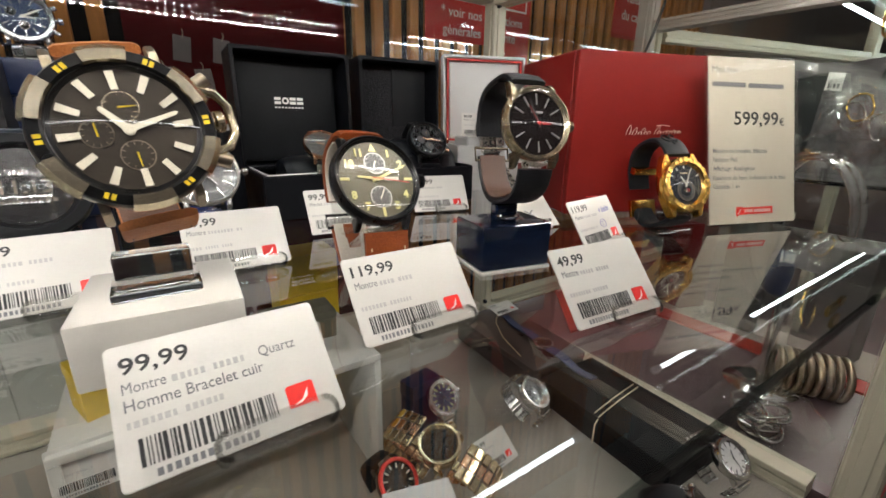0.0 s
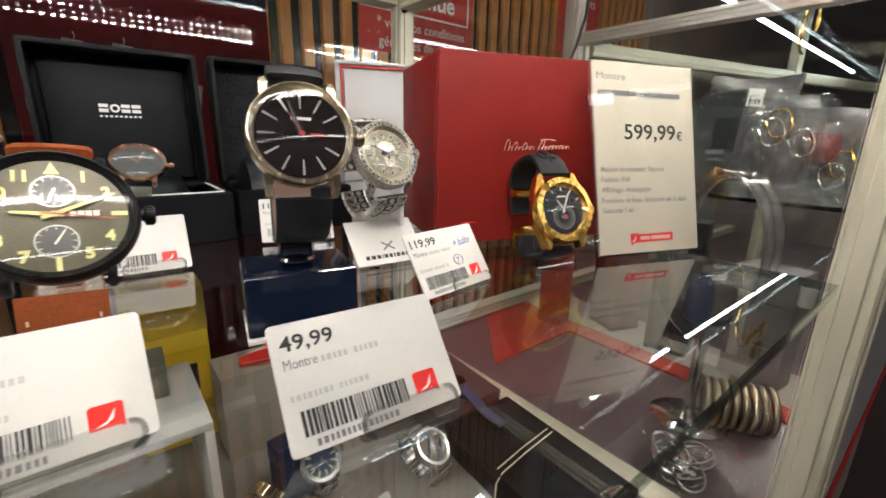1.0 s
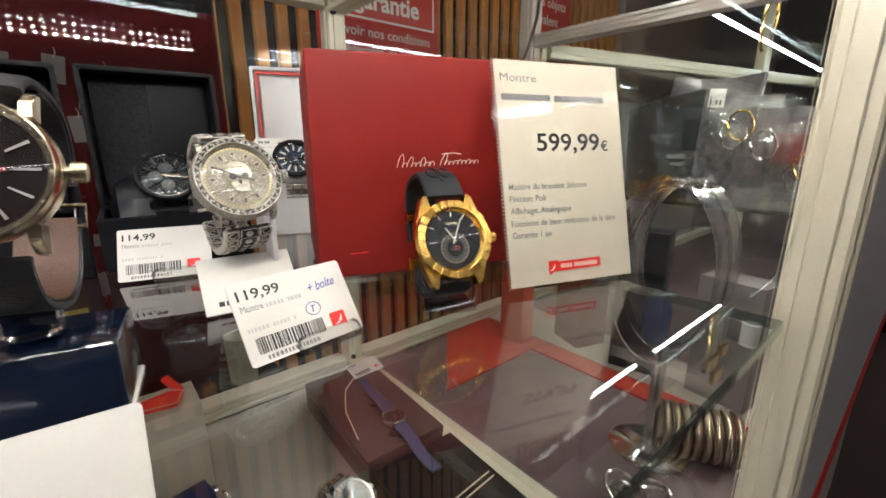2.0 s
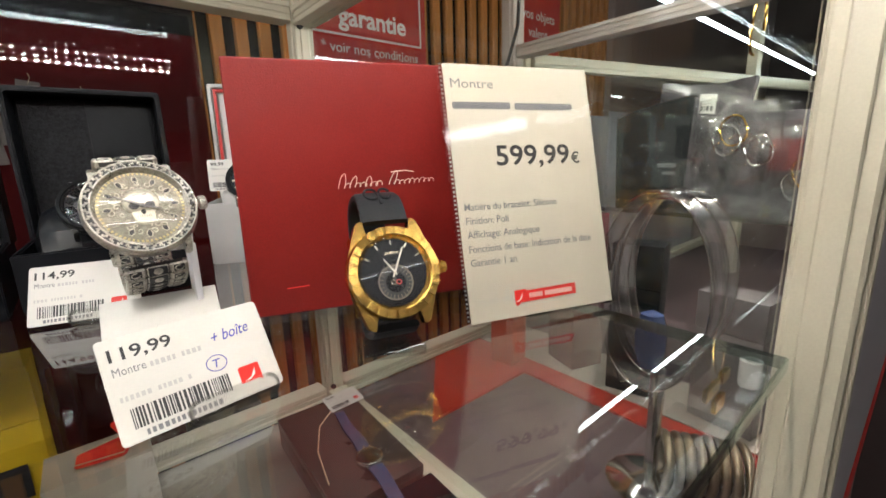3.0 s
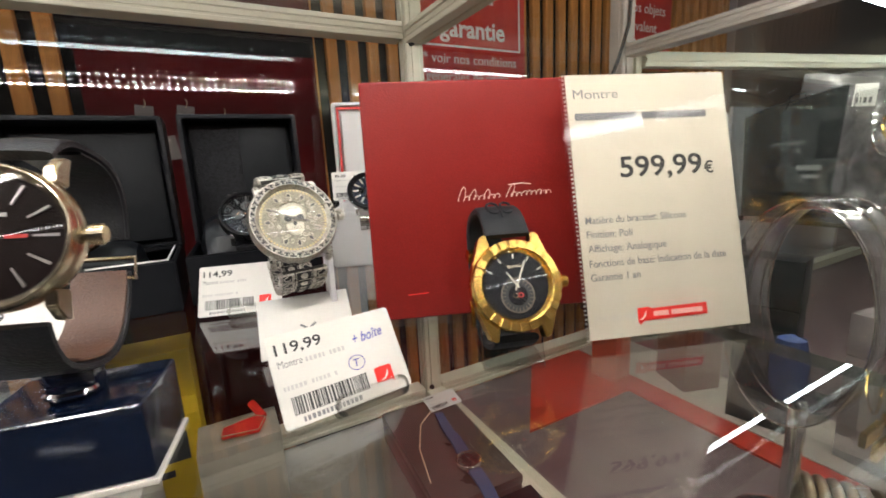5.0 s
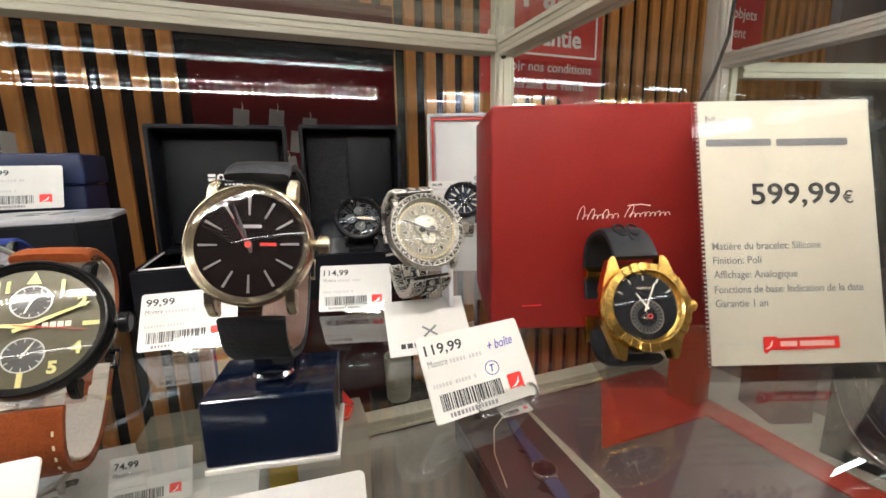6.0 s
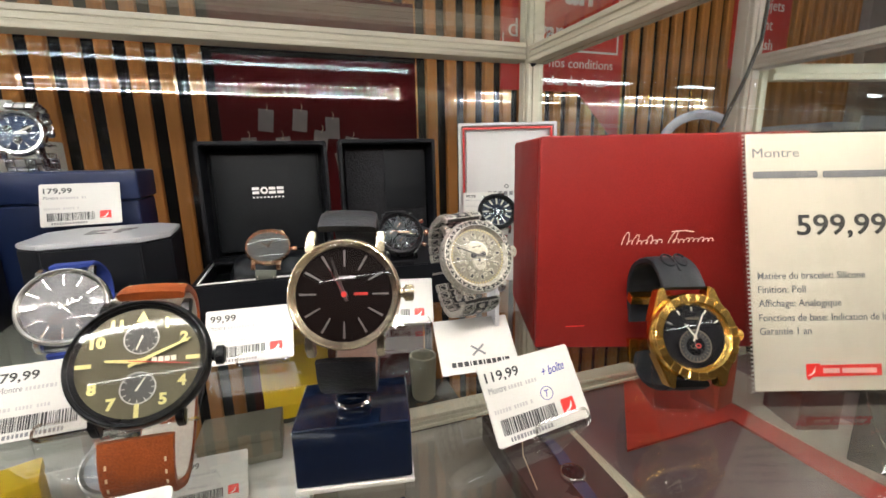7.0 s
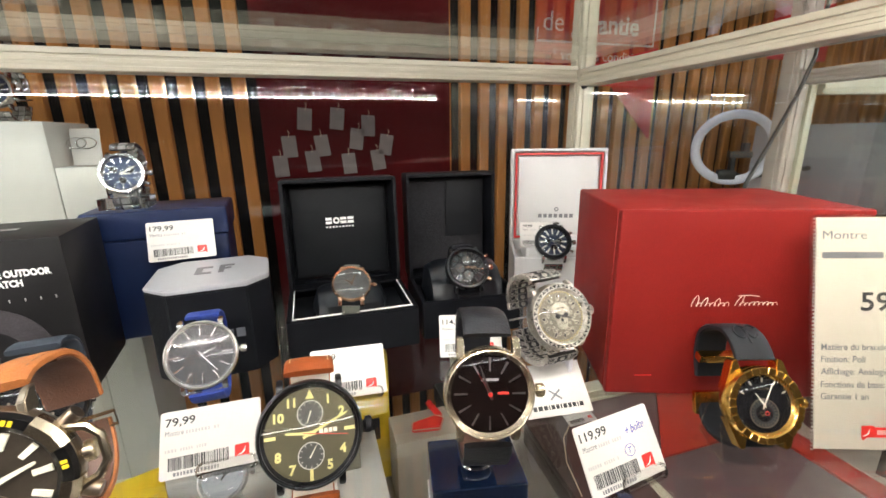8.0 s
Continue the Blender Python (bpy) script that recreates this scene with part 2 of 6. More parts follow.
def rounded(w, h, r, n=5):
    pts = []
    for cx, cy, a0 in ((w - r, h - r, 0), (r, h - r, 90), (r, r, 180), (w - r, r, 270)):
        for k in range(n + 1):
            a = radians(a0 + 90 * k / n)
            pts.append((cx + r * math.cos(a), cy + r * math.sin(a)))
    return pts


def tube(path, r, n=8, closed=False):
    bm = bmesh.new()
    pts = [Vector(p) for p in path]
    rings = []
    for i, p in enumerate(pts):
        a = pts[i - 1] if (i or closed) else p
        b = pts[(i + 1) % len(pts)] if (i < len(pts) - 1 or closed) else p
        d = (b - a).normalized()
        u = d.cross(Vector((0.13, 0.31, 0.94)))
        u = (u if u.length > 0.05 else d.cross(Vector((1, 0, 0)))).normalized()
        w = d.cross(u)
        rings.append([bm.verts.new(p + r * (math.cos(2 * math.pi * k / n) * u + math.sin(2 * math.pi * k / n) * w)) for k in range(n)])
    last = len(rings) if closed else len(rings) - 1
    for i in range(last):
        a, b = rings[i], rings[(i + 1) % len(rings)]
        for k in range(n):
            bm.faces.new((a[k], a[(k + 1) % n], b[(k + 1) % n], b[k]))
    if not closed:
        bm.faces.new(rings[0][::-1])
        bm.faces.new(rings[-1])
    bmesh.ops.recalc_face_normals(bm, faces=bm.faces)
    return bm


def ribbon(path, widths, thick, closed=False, bulge=0.0):
    """A strap: path of (y, z) pairs, widths along x, thickness along the path's normal."""
    bm = bmesh.new()
    pts = [Vector((0, y, z)) for y, z in path]
    rings = []
    for i, p in enumerate(pts):
        a = pts[i - 1] if (i or closed) else p
        b = pts[(i + 1) % len(pts)] if (i < len(pts) - 1 or closed) else p
        d = (b - a).normalized()
        nrm = Vector((1, 0, 0)).cross(d)
        w = widths[i] if isinstance(widths, (list, tuple)) else widths
        h = thick[i] if isinstance(thick, (list, tuple)) else thick
        prof = ((-0.5, -0.32), (-0.46, -0.5), (0.46, -0.5), (0.5, -0.32), (0.5, 0.25), (0.44, 0.5), (0.15, 0.5 + bulge), (-0.15, 0.5 + bulge), (-0.44, 0.5), (-0.5, 0.25))
        rings.append([bm.verts.new(p + Vector((u * w, 0, 0)) + nrm * v * h) for u, v in prof])
    n = 10
    last = len(rings) if closed else len(rings) - 1
    for i in range(last):
        a, b = rings[i], rings[(i + 1) % len(rings)]
        for k in range(n):
            bm.faces.new((a[k], a[(k + 1) % n], b[(k + 1) % n], b[k]))
    if not closed:
        bm.faces.new(rings[0][::-1])
        bm.faces.new(rings[-1])
    bmesh.ops.recalc_face_normals(bm, faces=bm.faces)
    return bm


def letters(s, size, depth=0.00015, shear=0.0, bold=0.0, align="LEFT", space=1.0):
    cu = bpy.data.curves.new("words", "FONT")
    cu.body, cu.size, cu.extrude, cu.shear, cu.offset, cu.align_x = s, size, depth, shear, bold, align
    cu.space_character = space
    cu.resolution_u = 3
    ob = bpy.data.objects.new("words", cu)
    scene.collection.objects.link(ob)
    bpy.context.view_layer.update()
    me = bpy.data.meshes.new_from_object(ob.evaluated_get(bpy.context.evaluated_depsgraph_get()))
    bm = bmesh.new()
    bm.from_mesh(me)
    bpy.data.objects.remove(ob)
    bpy.data.curves.remove(cu)
    bpy.data.meshes.remove(me)
    return bm


def moved(bm, x=0, y=0, z=0, rx=0, ry=0, rz=0):
    bmesh.ops.transform(bm, matrix=pose(x, y, z, rx, ry, rz), verts=bm.verts)
    return bm


def words(s, x, y, w, cap, bold=0.0, shear=0.0, turn=0.0):
    """Lettering that starts at x on the baseline y, w wide, with capitals cap high."""
    bm = letters(s, cap / 0.70, 0.00005, shear, bold)
    x0, x1 = min(v.co.x for v in bm.verts), max(v.co.x for v in bm.verts)
    for v in bm.verts:
        v.co.x = (v.co.x - x0) * w / (x1 - x0)
    return moved(bm, x, y, 0.0001, 0, 0, turn)


def glyphs(rr, x0, x1, y, h, counts=()):
    """A row of thin plain bars of the size of unreadable letters, broken into words."""
    bm = bmesh.new()
    left = list(counts) or [rr.randint(4, 8) for _ in range(8)]
    x, n = x0, left.pop(0)
    while x + h * 0.45 < x1:
        w = h * rr.choice((0.34, 0.42, 0.5))
        join(bm, box(x, y, 0.00004, x + w, y + h * 0.74, 0.00014))
        x += w + h * 0.26
        n -= 1
        if n == 0:
            x += h * 0.6
            n = left.pop(0) if left else 6
    return bm


def setting(name, bm, material, label, category, smooth=True):
    return tagged(part(name, bm, material, None, "", smooth), label, category, "", "structure")


# ---- the shop round the case ----
setting("floor", box(-3, -3.5, -0.05, 5, 3.5, 0), SHOPFLOOR, "dark brown shop floor", "floor")
setting("ceiling", box(-3, -3.5, 2.9, 5, 3.5, 3.0), SHOPCEIL, "white shop ceiling", "ceiling")
setting("wall_south", box(-3, -3.6, 0, 5, -3.5, 2.9), SHOPWALL, "taupe shop wall behind the viewer", "wall")
setting("wall_west", box(-3.1, -3.5, 0, -3, 3.5, 2.9), SHOPWALL, "taupe shop side wall", "wall")
setting("wall_east", box(5, -3.5, 0, 5.1, 3.5, 2.9), SHOPWALL, "taupe shop side wall", "wall")
wall = setting("wall_north", box(-3, WALL + 0.012, 0, 5, WALL + 0.1, 2.9), BLACKWALL, "black wall carrying vertical wooden slats", "wall")
# lamps out of view; the row at y 0.78 is added to brighten wall and deck
for x in (-2.2, -0.9, 0.4, 1.7, 3.0, 4.3):
    for y in ((-3.1, 0.78) if x < 0.5 else (-3.1,)):
        lamp = thing("unseen_ceiling_light", pose(x, y, 2.86), "unseen long white ceiling light that fills the shop", "ceiling light", "ceiling lights")
        part("housing", box(-0.65, -0.07, 0.01, 0.65, 0.07, 0.04, 0.004), WHITEPLASTIC, lamp)
        part("diffuser", box(-0.63, -0.055, -0.012, 0.63, 0.055, 0.01, 0.004), CEILLIGHT, lamp)

# ---- the display case ----
def rail(name, axis, a, b, u, v, label):
    """A cream aluminium rail along an axis: body with two raised lips and a groove between."""
    half = [(0.0122, -0.0100), (0.0130, -0.0092), (0.0130, -0.0058), (0.0122, -0.0050), (0.0102, -0.0050), (0.0100, -0.0024), (0.0114, -0.0020), (0.0114, 0.0010),
            (0.0100, 0.0014), (0.0102, 0.0040), (0.0124, 0.0040), (0.0130, 0.0046), (0.0130, 0.0088), (0.0122, 0.0096)]
    outline = half + [(-p, q) for p, q in reversed(half)]
    bm = prism(outline, a, b)
    if axis == "x":
        m3 = Matrix(((0, 0, 1, 0), (1, 0, 0, u), (0, 1, 0, v), (0, 0, 0, 1)))
    else:
        m3 = Matrix(((1, 0, 0, u), (0, 0, 1, 0), (0, 1, 0, v), (0, 0, 0, 1)))
    bmesh.ops.transform(bm, matrix=m3, verts=bm.verts)
    bmesh.ops.recalc_face_normals(bm, faces=bm.faces)
    return setting(name, bm, CREAM, label, "rail")


rail("trim_back_top", "x", -1.2, 0.434, 0.523, 1.257, "cream aluminium top rail of the display case")
rail("trim_back_bottom", "x", -1.2, 0.434, 0.523, 0.780, "cream aluminium bottom rail of the display case")
rail("trim_side_top", "y", 0.06, 0.510, 0.449, 1.253, "cream aluminium side rail of the display case")
rail("trim_side_bottom", "y", 0.06, 0.510, 0.449, 0.776, "cream aluminium lower side rail of the display case")
rail("trim_next_bottom", "x", 0.462, 1.9, 0.523, 0.780, "cream aluminium bottom rail of the neighbouring case")


def post(name, x, y, z0, z1, s, label):
    c, k, g = s * 0.45, s + 0.002, 0.0008
    quarter = [(k, -c + g), (k, c - g), (k - g, c), (s, c), (s, s - 2 * g), (s - 2 * g, s), (c, s), (c, k - g), (c - g, k)]
    outline = []
    for turn in range(4):
        for p, q in quarter:
            for _ in range(turn):
                p, q = -q, p
            outline.append((x + p, y + q))
    bm = prism(outline, z0, z1)
    return setting(name, bm, CREAM, label, "post")


corner = post("post_corner", 0.449, 0.523, 0.3, 1.9, 0.0115, "cream aluminium corner post of the display case")
part("screw", moved(lathe([(0, 0.002), (0.003, 0.002), (0.0035, 0), (0.0035, -0.002)], 12), 0.444, 0.509, 1.243, 90), SCREW, corner)
part("screw", moved(lathe([(0, 0.002), (0.003, 0.002), (0.0035, 0), (0.0035, -0.002)], 12), 0.444, 0.509, 0.79, 90), SCREW, corner)
front = post("post_front", 0.458, 0.0335, 0.3, 1.9, 0.0115, "cream aluminium front post with a sliding-door channel")
part("door_channel", boxes((0.4720, 0.022, 0.3, 0.480, 0.046, 1.9, 0.001), (0.480, 0.024, 0.3, 0.505, 0.027, 1.9), (0.480, 0.038, 0.3, 0.505, 0.041, 1.9)), GREYALU, front)

setting("deck", box(-1.2, 0.03, DECK - 0.02, 0.436, 0.512, DECK, 0.001), DECKMAT, "dark board on the floor of the case", "deck")
setting("deck_next", box(0.462, 0.03, DECK - 0.02, 1.9, 0.512, DECK, 0.001), MAUVE, "mauve-brown board on the floor of the next case", "deck")
setting("deck_edging", prism([(0.512, 0.379), (0.692, 0.379), (0.692, 0.03), (0.728, 0.03), (0.728, 0.51), (0.625, 0.51)], DECK, DECK + 0.003), mat("orange_red_sheet", (0.42, 0.030, 0.015), 0.4, 0, 0.1, 20), "red sheet and edging strip on the next case's deck", "trim")
setting("deck_border", box(0.7285, 0.03, DECK, 0.828, 0.51, DECK + 0.004), TAUPE, "beige border on the next case's deck", "trim")
setting("base_case", box(-1.2, 0.05, 0, 1.9, 0.54, DECK - 0.021), TAUPE, "beige closed base under the display case", "base")


def pane(name, bm, label, material=GLASS):
    ob = setting(name, bm, material, label, "glass pane", False)
    ob.visible_shadow = False
    return ob


pane("pane_back", box(-1.2, BACK, 0.792, 0.436, BACK + 0.0015, 1.245), "clear back pane of the display case")
pane("pane_side", box(SIDE - 0.002, 0.0475, 0.79, SIDE + 0.002, 0.510, 1.242), "clear pane between the two cases")
pane("pane_top", box(-1.2, 0.02, PLATE, 0.46, 0.53, PLATE + 0.006), "clear glass plate above the shelf")
shelf = pane("shelf", box(-1.2, 0.0395, SHELF - 0.006, 0.4345, 0.512, SHELF), "clear glass shelf with a dark green edge", SHELF_GLASS)
shelf.data.materials.append(thin("shelf_glass_underside", (1, 1, 1), 0.0, 0.0, 1.0))
for f in shelf.data.polygons:
    if f.normal.z < -0.5:
        f.material_index = 1
part("edge", box(-1.2, 0.0385, SHELF - 0.0058, 0.4345, 0.0394, SHELF - 0.0002), GLASS_EDGE, shelf, "dark green front edge")
part("edge", box(0.4346, 0.0395, SHELF - 0.0058, 0.4352, 0.512, SHELF - 0.0002), thin("glass_edge_pale", (0.55, 0.62, 0.62), 0.03, 1.0, 1.6), shelf, "pale side edge")
peg = thing("shelf_support", pose(0.4375, 0.0515, SHELF - 0.014), "white plastic shelf support peg under the glass", "shelf support")
part("body", moved(lathe([(0.002, -0.005), (0.0040, -0.005), (0.0044, -0.0044), (0.0044, 0.0072), (0.0024, 0.0072), (0.0020, -0.005)], 24), 0, 0, 0, 0), WHITEACR, peg)

# lights of the case
for name, x0, x1, y, z in (("tube_light", -1.1, 0.365, 0.25, 1.288), ("tube_light", 0.59, 1.75, 0.272, 1.280)):
    t = thing(name, pose((x0 + x1) / 2, y, z), "slim white tube light under the top glass", "tube light", "case lights")
    h = (x1 - x0) / 2
    part("tube", moved(lathe([(0, -h), (0.003, -h), (0.003, h), (0, h)], 12), 0, 0, 0, 0, 90), TUBELIGHT, t)
    part("cap", moved(lathe([(0, 0), (0.0055, 0), (0.0055, 0.015), (0, 0.015)], 16), h + 0.0005, 0, 0, 0, 90), WHITEPLASTIC, t)
    part("cap", moved(lathe([(0, 0), (0.0055, 0), (0.0055, 0.015), (0, 0.015)], 16), -h - 0.0155, 0, 0, 0, 90), WHITEPLASTIC, t)
LEDTAPE = mat("brown_led_tape", (0.05, 0.035, 0.02), 0.5)


def led_strip(x0, x1, y, z):
    g = thing("led_strip", pose(x1, y, z), "row of small warm white diodes at the top glass", "led strip", "led strips")
    part("carrier", box(x0 - x1, -0.0032, 0.0015, 0.01, 0.0032, 0.0040), LEDTAPE, g)
    bm = bmesh.new()
    for k in range(int((x1 - x0) / 0.0133)):
        join(bm, box(-0.0133 * k - 0.0028, -0.0028, -0.0008, -0.0133 * k + 0.0028, 0.0028, 0.0012))
    tagged(part("diodes", bm, LEDLIGHT, g, "", False), kind="stuff")


# rows at 1.2845 are added as the lower rows' mirror images in the plate
led_strip(-1.1, 0.39, 0.066, 1.2655)
led_strip(-1.1, 0.39, 0.066, 1.2845)
led_strip(0.50, 1.33, 0.066, 1.2655)
led_strip(0.50, 1.33, 0.066, 1.2845)
pane("pane_back_next", box(0.462, BACK, 0.792, 1.9, BACK + 0.0015, 1.245), "clear back pane of the next case")
setting("trim_next_front", box(0.482, 0.050, 1.2875, 1.9, 0.082, 1.297, 0.001), CREAM, "cream rail carrying the diodes of the next case", "rail")

# slats of the wall
slat_mesh = mesh_of(box(-0.0145, -0.022, -1.4, 0.0145, 0.0, 1.4, 0.002, 1), "slat")
slat_mesh.materials.append(SLAT)
for k in range(74):
    x = -1.70 + 0.0572 * k
    ob = new("slat", slat_mesh)
    ob.parent = wall
    ob.location = (x, WALL, 1.45)

setting("wall_panel", box(2.30, WALL - 0.06, 0, 5, WALL - 0.025, 2.9, 0.002), mat("taupe_wall_panel", (0.24, 0.19, 0.175), 0.6, 0, 0.12, 3), "taupe wall panel beside the slats", "wall")

# ---- posters and panels behind the case ----
def poster(m, w, h, lines, tail, label):
    p = thing("poster", m, label, "poster")
    pts = [(0, h), (0, 0.0), (w * 0.62, 0.0), (w, -tail), (w, h)] if tail else [(0, h), (0, 0), (w, 0), (w, h)]
    part("sheet", prism(pts, -0.003, 0), REDSIGN, p)
    for s, x, y, size, bold in lines:
        tagged(part("lettering", moved(letters(s, size, 0.0006, 0, bold), x, y, 0.0008), WHITEPRINT, p), kind="stuff")
    return p


ban = poster(pose(0.735, 1.172, 1.322, 90), 0.425, 0.75,
             [("de", 0.02, 0.143, 0.072, 0.0), ("garantie", 0.115, 0.143, 0.072, 0.0016), ("1 an", 0.12, 0.245, 0.11, 0.003),
              ("* voir nos conditions", 0.055, 0.068, 0.0395, 0.0), ("générales de vente", 0.062, 0.018, 0.0395, 0.0)], 0.16,
             "red shop poster with white words about a guarantee")
part("frame_line", boxes((0.005, 0.113, 0.0005, 0.40, 0.119, 0.0012), (0.40, 0.113, 0.0005, 0.406, 0.30, 0.0012), (0.004, 0.113, 0.0005, 0.009, 0.15, 0.0012)), WHITEPRINT, ban)
poster(pose(1.62, 1.172, 1.42, 90), 0.28, 0.6, [("vos objets", 0.03, 0.20, 0.052, 0.0), ("valent", 0.07, 0.135, 0.052, 0.0), ("du cash", 0.05, 0.07, 0.052, 0.0)], 0,
       "dark red shop poster with pale words")
panel = thing("pegboard", pose(0.23, 1.165, 0.9), "dark red pegboard panel hung with blank white tags", "panel")
part("board", box(-0.23, 0, -0.5, 0.25, 0.012, 0.62, 0.002), REDPANEL, panel)
part("board", box(-0.23, -0.002, 0.475, 0.25, 0.0, 0.53, 0.0005), BLACKWALL, panel, "black upper band")
rnd = random.Random(4)
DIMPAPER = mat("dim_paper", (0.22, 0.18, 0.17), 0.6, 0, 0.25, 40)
for k in range(11):
    x, z = -0.19 + 0.026 * k + rnd.uniform(-0.01, 0.01), 0.225 + 0.048 * (k % 3) + rnd.uniform(-0.012, 0.012)
    tg = thing("hang_tag", pose(0.23 + x, 1.160, 0.9 + z, 90, rnd.uniform(-12, 12)), "small blank paper tag hung on the red panel", "tag", "tags on the red panel")
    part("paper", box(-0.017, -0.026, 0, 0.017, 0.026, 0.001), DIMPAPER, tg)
    part("loop", tube([(0, 0.021, 0.0015), (0.003, 0.033, 0.002), (0, 0.040, 0.001)], 0.0006, 5), THREAD, tg)


# ---- boxes ----
def red_box():
    b = thing("gift_box", pose(0.281, 0.2295, SHELF + 0.006, 0, 0, -21), "closed dark red leatherette watch box on a thin clear plate", "box")
    w, d, h = 0.145, 0.100, 0.1265
    part("body", box(0, 0.0035, 0.001, w, d, h, 0.0022, 3), REDBOX, b)
    part("front_lid", box(0, -0.0035, 0.001, w, 0.0032, h, 0.0018, 3), REDBOX, b)
    bm = bmesh.new()          # signature drawn as plain strokes
    rr = random.Random(9)
    tops = {0: 0.0075, 2: 0.0058, 5: 0.0050, 9: 0.0072}
    for word in ((0, 8), (9, 18)):
        run = []
        for k in range(*word):
            tall = tops.get(k, rr.uniform(0.0016, 0.0026))
            wide, lean = rr.uniform(0.6, 1.25), rr.uniform(0.2, 0.5)
            for q in range(12):      # one slanted stroke of the script
                w = 2 * math.pi * q / 12
                up = 0.5 - 0.5 * math.cos(w)
                run.append((0.0480 + (0.0016 if k > 8 else 0) + 0.00275 * (k + q / 12) - 0.0010 * wide * math.sin(w) + lean * tall * up, -0.0037, 0.0648 + tall * up + 0.0001 * k))
        join(bm, tube(run, 0.00021, 5))
    join(bm, tube([(0.0755, -0.0037, 0.0722), (0.083, -0.0037, 0.0728), (0.088, -0.0037, 0.0720)], 0.00028, 5))
    part("signature", bm, mat("pale_gold_foil", (0.78, 0.66, 0.55), 0.4, 0.1), b, "pale foil signature strokes")
    part("crease", tube([(0.018, -0.0037, 0.0152), (0.029, -0.0037, 0.0156)], 0.0003, 5), LOGORED, b, "bright red scuff")
    return b


red_box()
rp_ = thing("acrylic_plate", pose(0.285, 0.2315, SHELF, 0, 0, -21), "thin clear acrylic plate under the red box", "plate")
q = part("plate", box(0, 0, 0.0003, 0.136, 0.092, 0.0068, 0.0005), thin("clear_plate", (0.97, 0.98, 0.98), 0.01, 1.0, 1.45), rp_)
q.visible_shadow = False


def shell(w, d, h, t, way, depth):
    """A hollow box, open on the side that faces way."""
    bm = box(0, 0, 0, w, d, h)
    f = max(bm.faces, key=lambda q: q.normal.dot(Vector(way)))
    outer_edges = [e for e in bm.edges if e not in f.edges[:]]
    bmesh.ops.inset_region(bm, faces=[f], thickness=t)
    got = bmesh.ops.extrude_face_region(bm, geom=[f])
    bmesh.ops.translate(bm, verts=[v for v in got["geom"] if isinstance(v, bmesh.types.BMVert)], vec=Vector(way) * -depth)
    bmesh.ops.delete(bm, geom=[f], context="FACES_ONLY")
    bmesh.ops.bevel(bm, geom=[e for e in bm.edges if e.calc_face_angle(0) > 1], offset=0.0010, segments=2, affect="EDGES")
    bmesh.ops.recalc_face_normals(bm, faces=bm.faces)
    return bm


def open_box(name, m, w, d, base_h, lid_h, lid_d, outer, inner, label, lean=8.0, rim=None, wall_t=0.0045):
    """An open watch box: tray with walls, lid standing at the back."""
    b = thing(name, m, label, "watch box", "open watch boxes")
    t = wall_t
    part("tray", shell(w, d, base_h, t, (0, 0, 1), base_h - 0.004), outer, b)
    part("lining", boxes((t, t, 0.004, w - t, d - t, base_h - 0.014, 0.001)), inner, b)
    if rim:
        part("rim", boxes((t, t + 0.0002, base_h - 0.0004, w - t, t + 0.0011, base_h + 0.0006), (t, t, base_h - 0.0006, t + 0.0009, d * 0.75, base_h + 0.0006),
                          (w - t - 0.0009, t, base_h - 0.0006, w - t, d * 0.75, base_h + 0.0006)), rim, b, "thin white rim")
    lid = part("lid", shell(w, lid_d, lid_h, t, (0, -1, 0), lid_d - t), outer, b)
    lid.matrix_local = pose(0, d - lid_d * 0.55, base_h - 0.003, -lean)
    return b, lid, t


def pillow(w, d, h, m, parent, material):
    """A soft watch cushion lying across the tray."""
    bm = bmesh.new()
    n, k = 14, 10
    rows = []
    for i in range(n + 1):
        u = i / n * 2 - 1
        s = (1 - abs(u) ** 5) ** 0.4 * 0.9 + 0.1
        rows.append([bm.verts.new((u * w / 2, math.cos(2 * math.pi * j / k) * d / 2 * s, math.sin(2 * math.pi * j / k) * h / 2 * s)) for j in range(k)])
    for a, c in zip(rows, rows[1:]):
        for j in range(k):
            bm.faces.new((a[j], a[(j + 1) % k], c[(j + 1) % k], c[j]))
    bm.faces.new(rows[0])
    bm.faces.new(rows[-1])
    bmesh.ops.recalc_face_normals(bm, faces=bm.faces)
    ob = part("cushion", bm, material, parent)
    ob.matrix_local = m
    return ob


# black box with white plain logo blocks in its lid
bx, lid, t = open_box("open_watch_box", pose(0.073, 0.347, SHELF, 0, 0, 0), 0.108, 0.098, 0.036, 0.107, 0.040, BLACKBOX, BLACKSATIN,
                      "open black watch box with a white printed logo in the lid", 3, WHITEPRINT)
part("lid_pad", box(0.007, 0.026, 0.007, 0.101, 0.034, 0.100, 0.003), BLACKSATIN, lid)
bm = bmesh.new()
for k in range(4):
    x = 0.0395 + 0.0072 * k
    if k == 1:
        join(bm, moved(lathe([(0.0017, 0), (0.0033, 0), (0.0033, 0.0004), (0.0017, 0.0004), (0.0017, 0)], 20), x + 0.0032, 0.0256, 0.064, 90))
    else:
        join(bm, box(x, 0.0252, 0.0608, x + 0.0060, 0.0256, 0.0634))
        join(bm, box(x, 0.0252, 0.0646, x + 0.0060, 0.0256, 0.0672))
part("logo", bm, WHITEPRINT, lid, "white plain logo blocks", False)
bm = bmesh.new()
for k in range(9):
    join(bm, box(0.0395 + 0.0032 * k, 0.0252, 0.0570, 0.0395 + 0.0032 * k + 0.0018, 0.0256, 0.0584))
part("logo_line", bm, WHITEPRINT, lid, "", False)
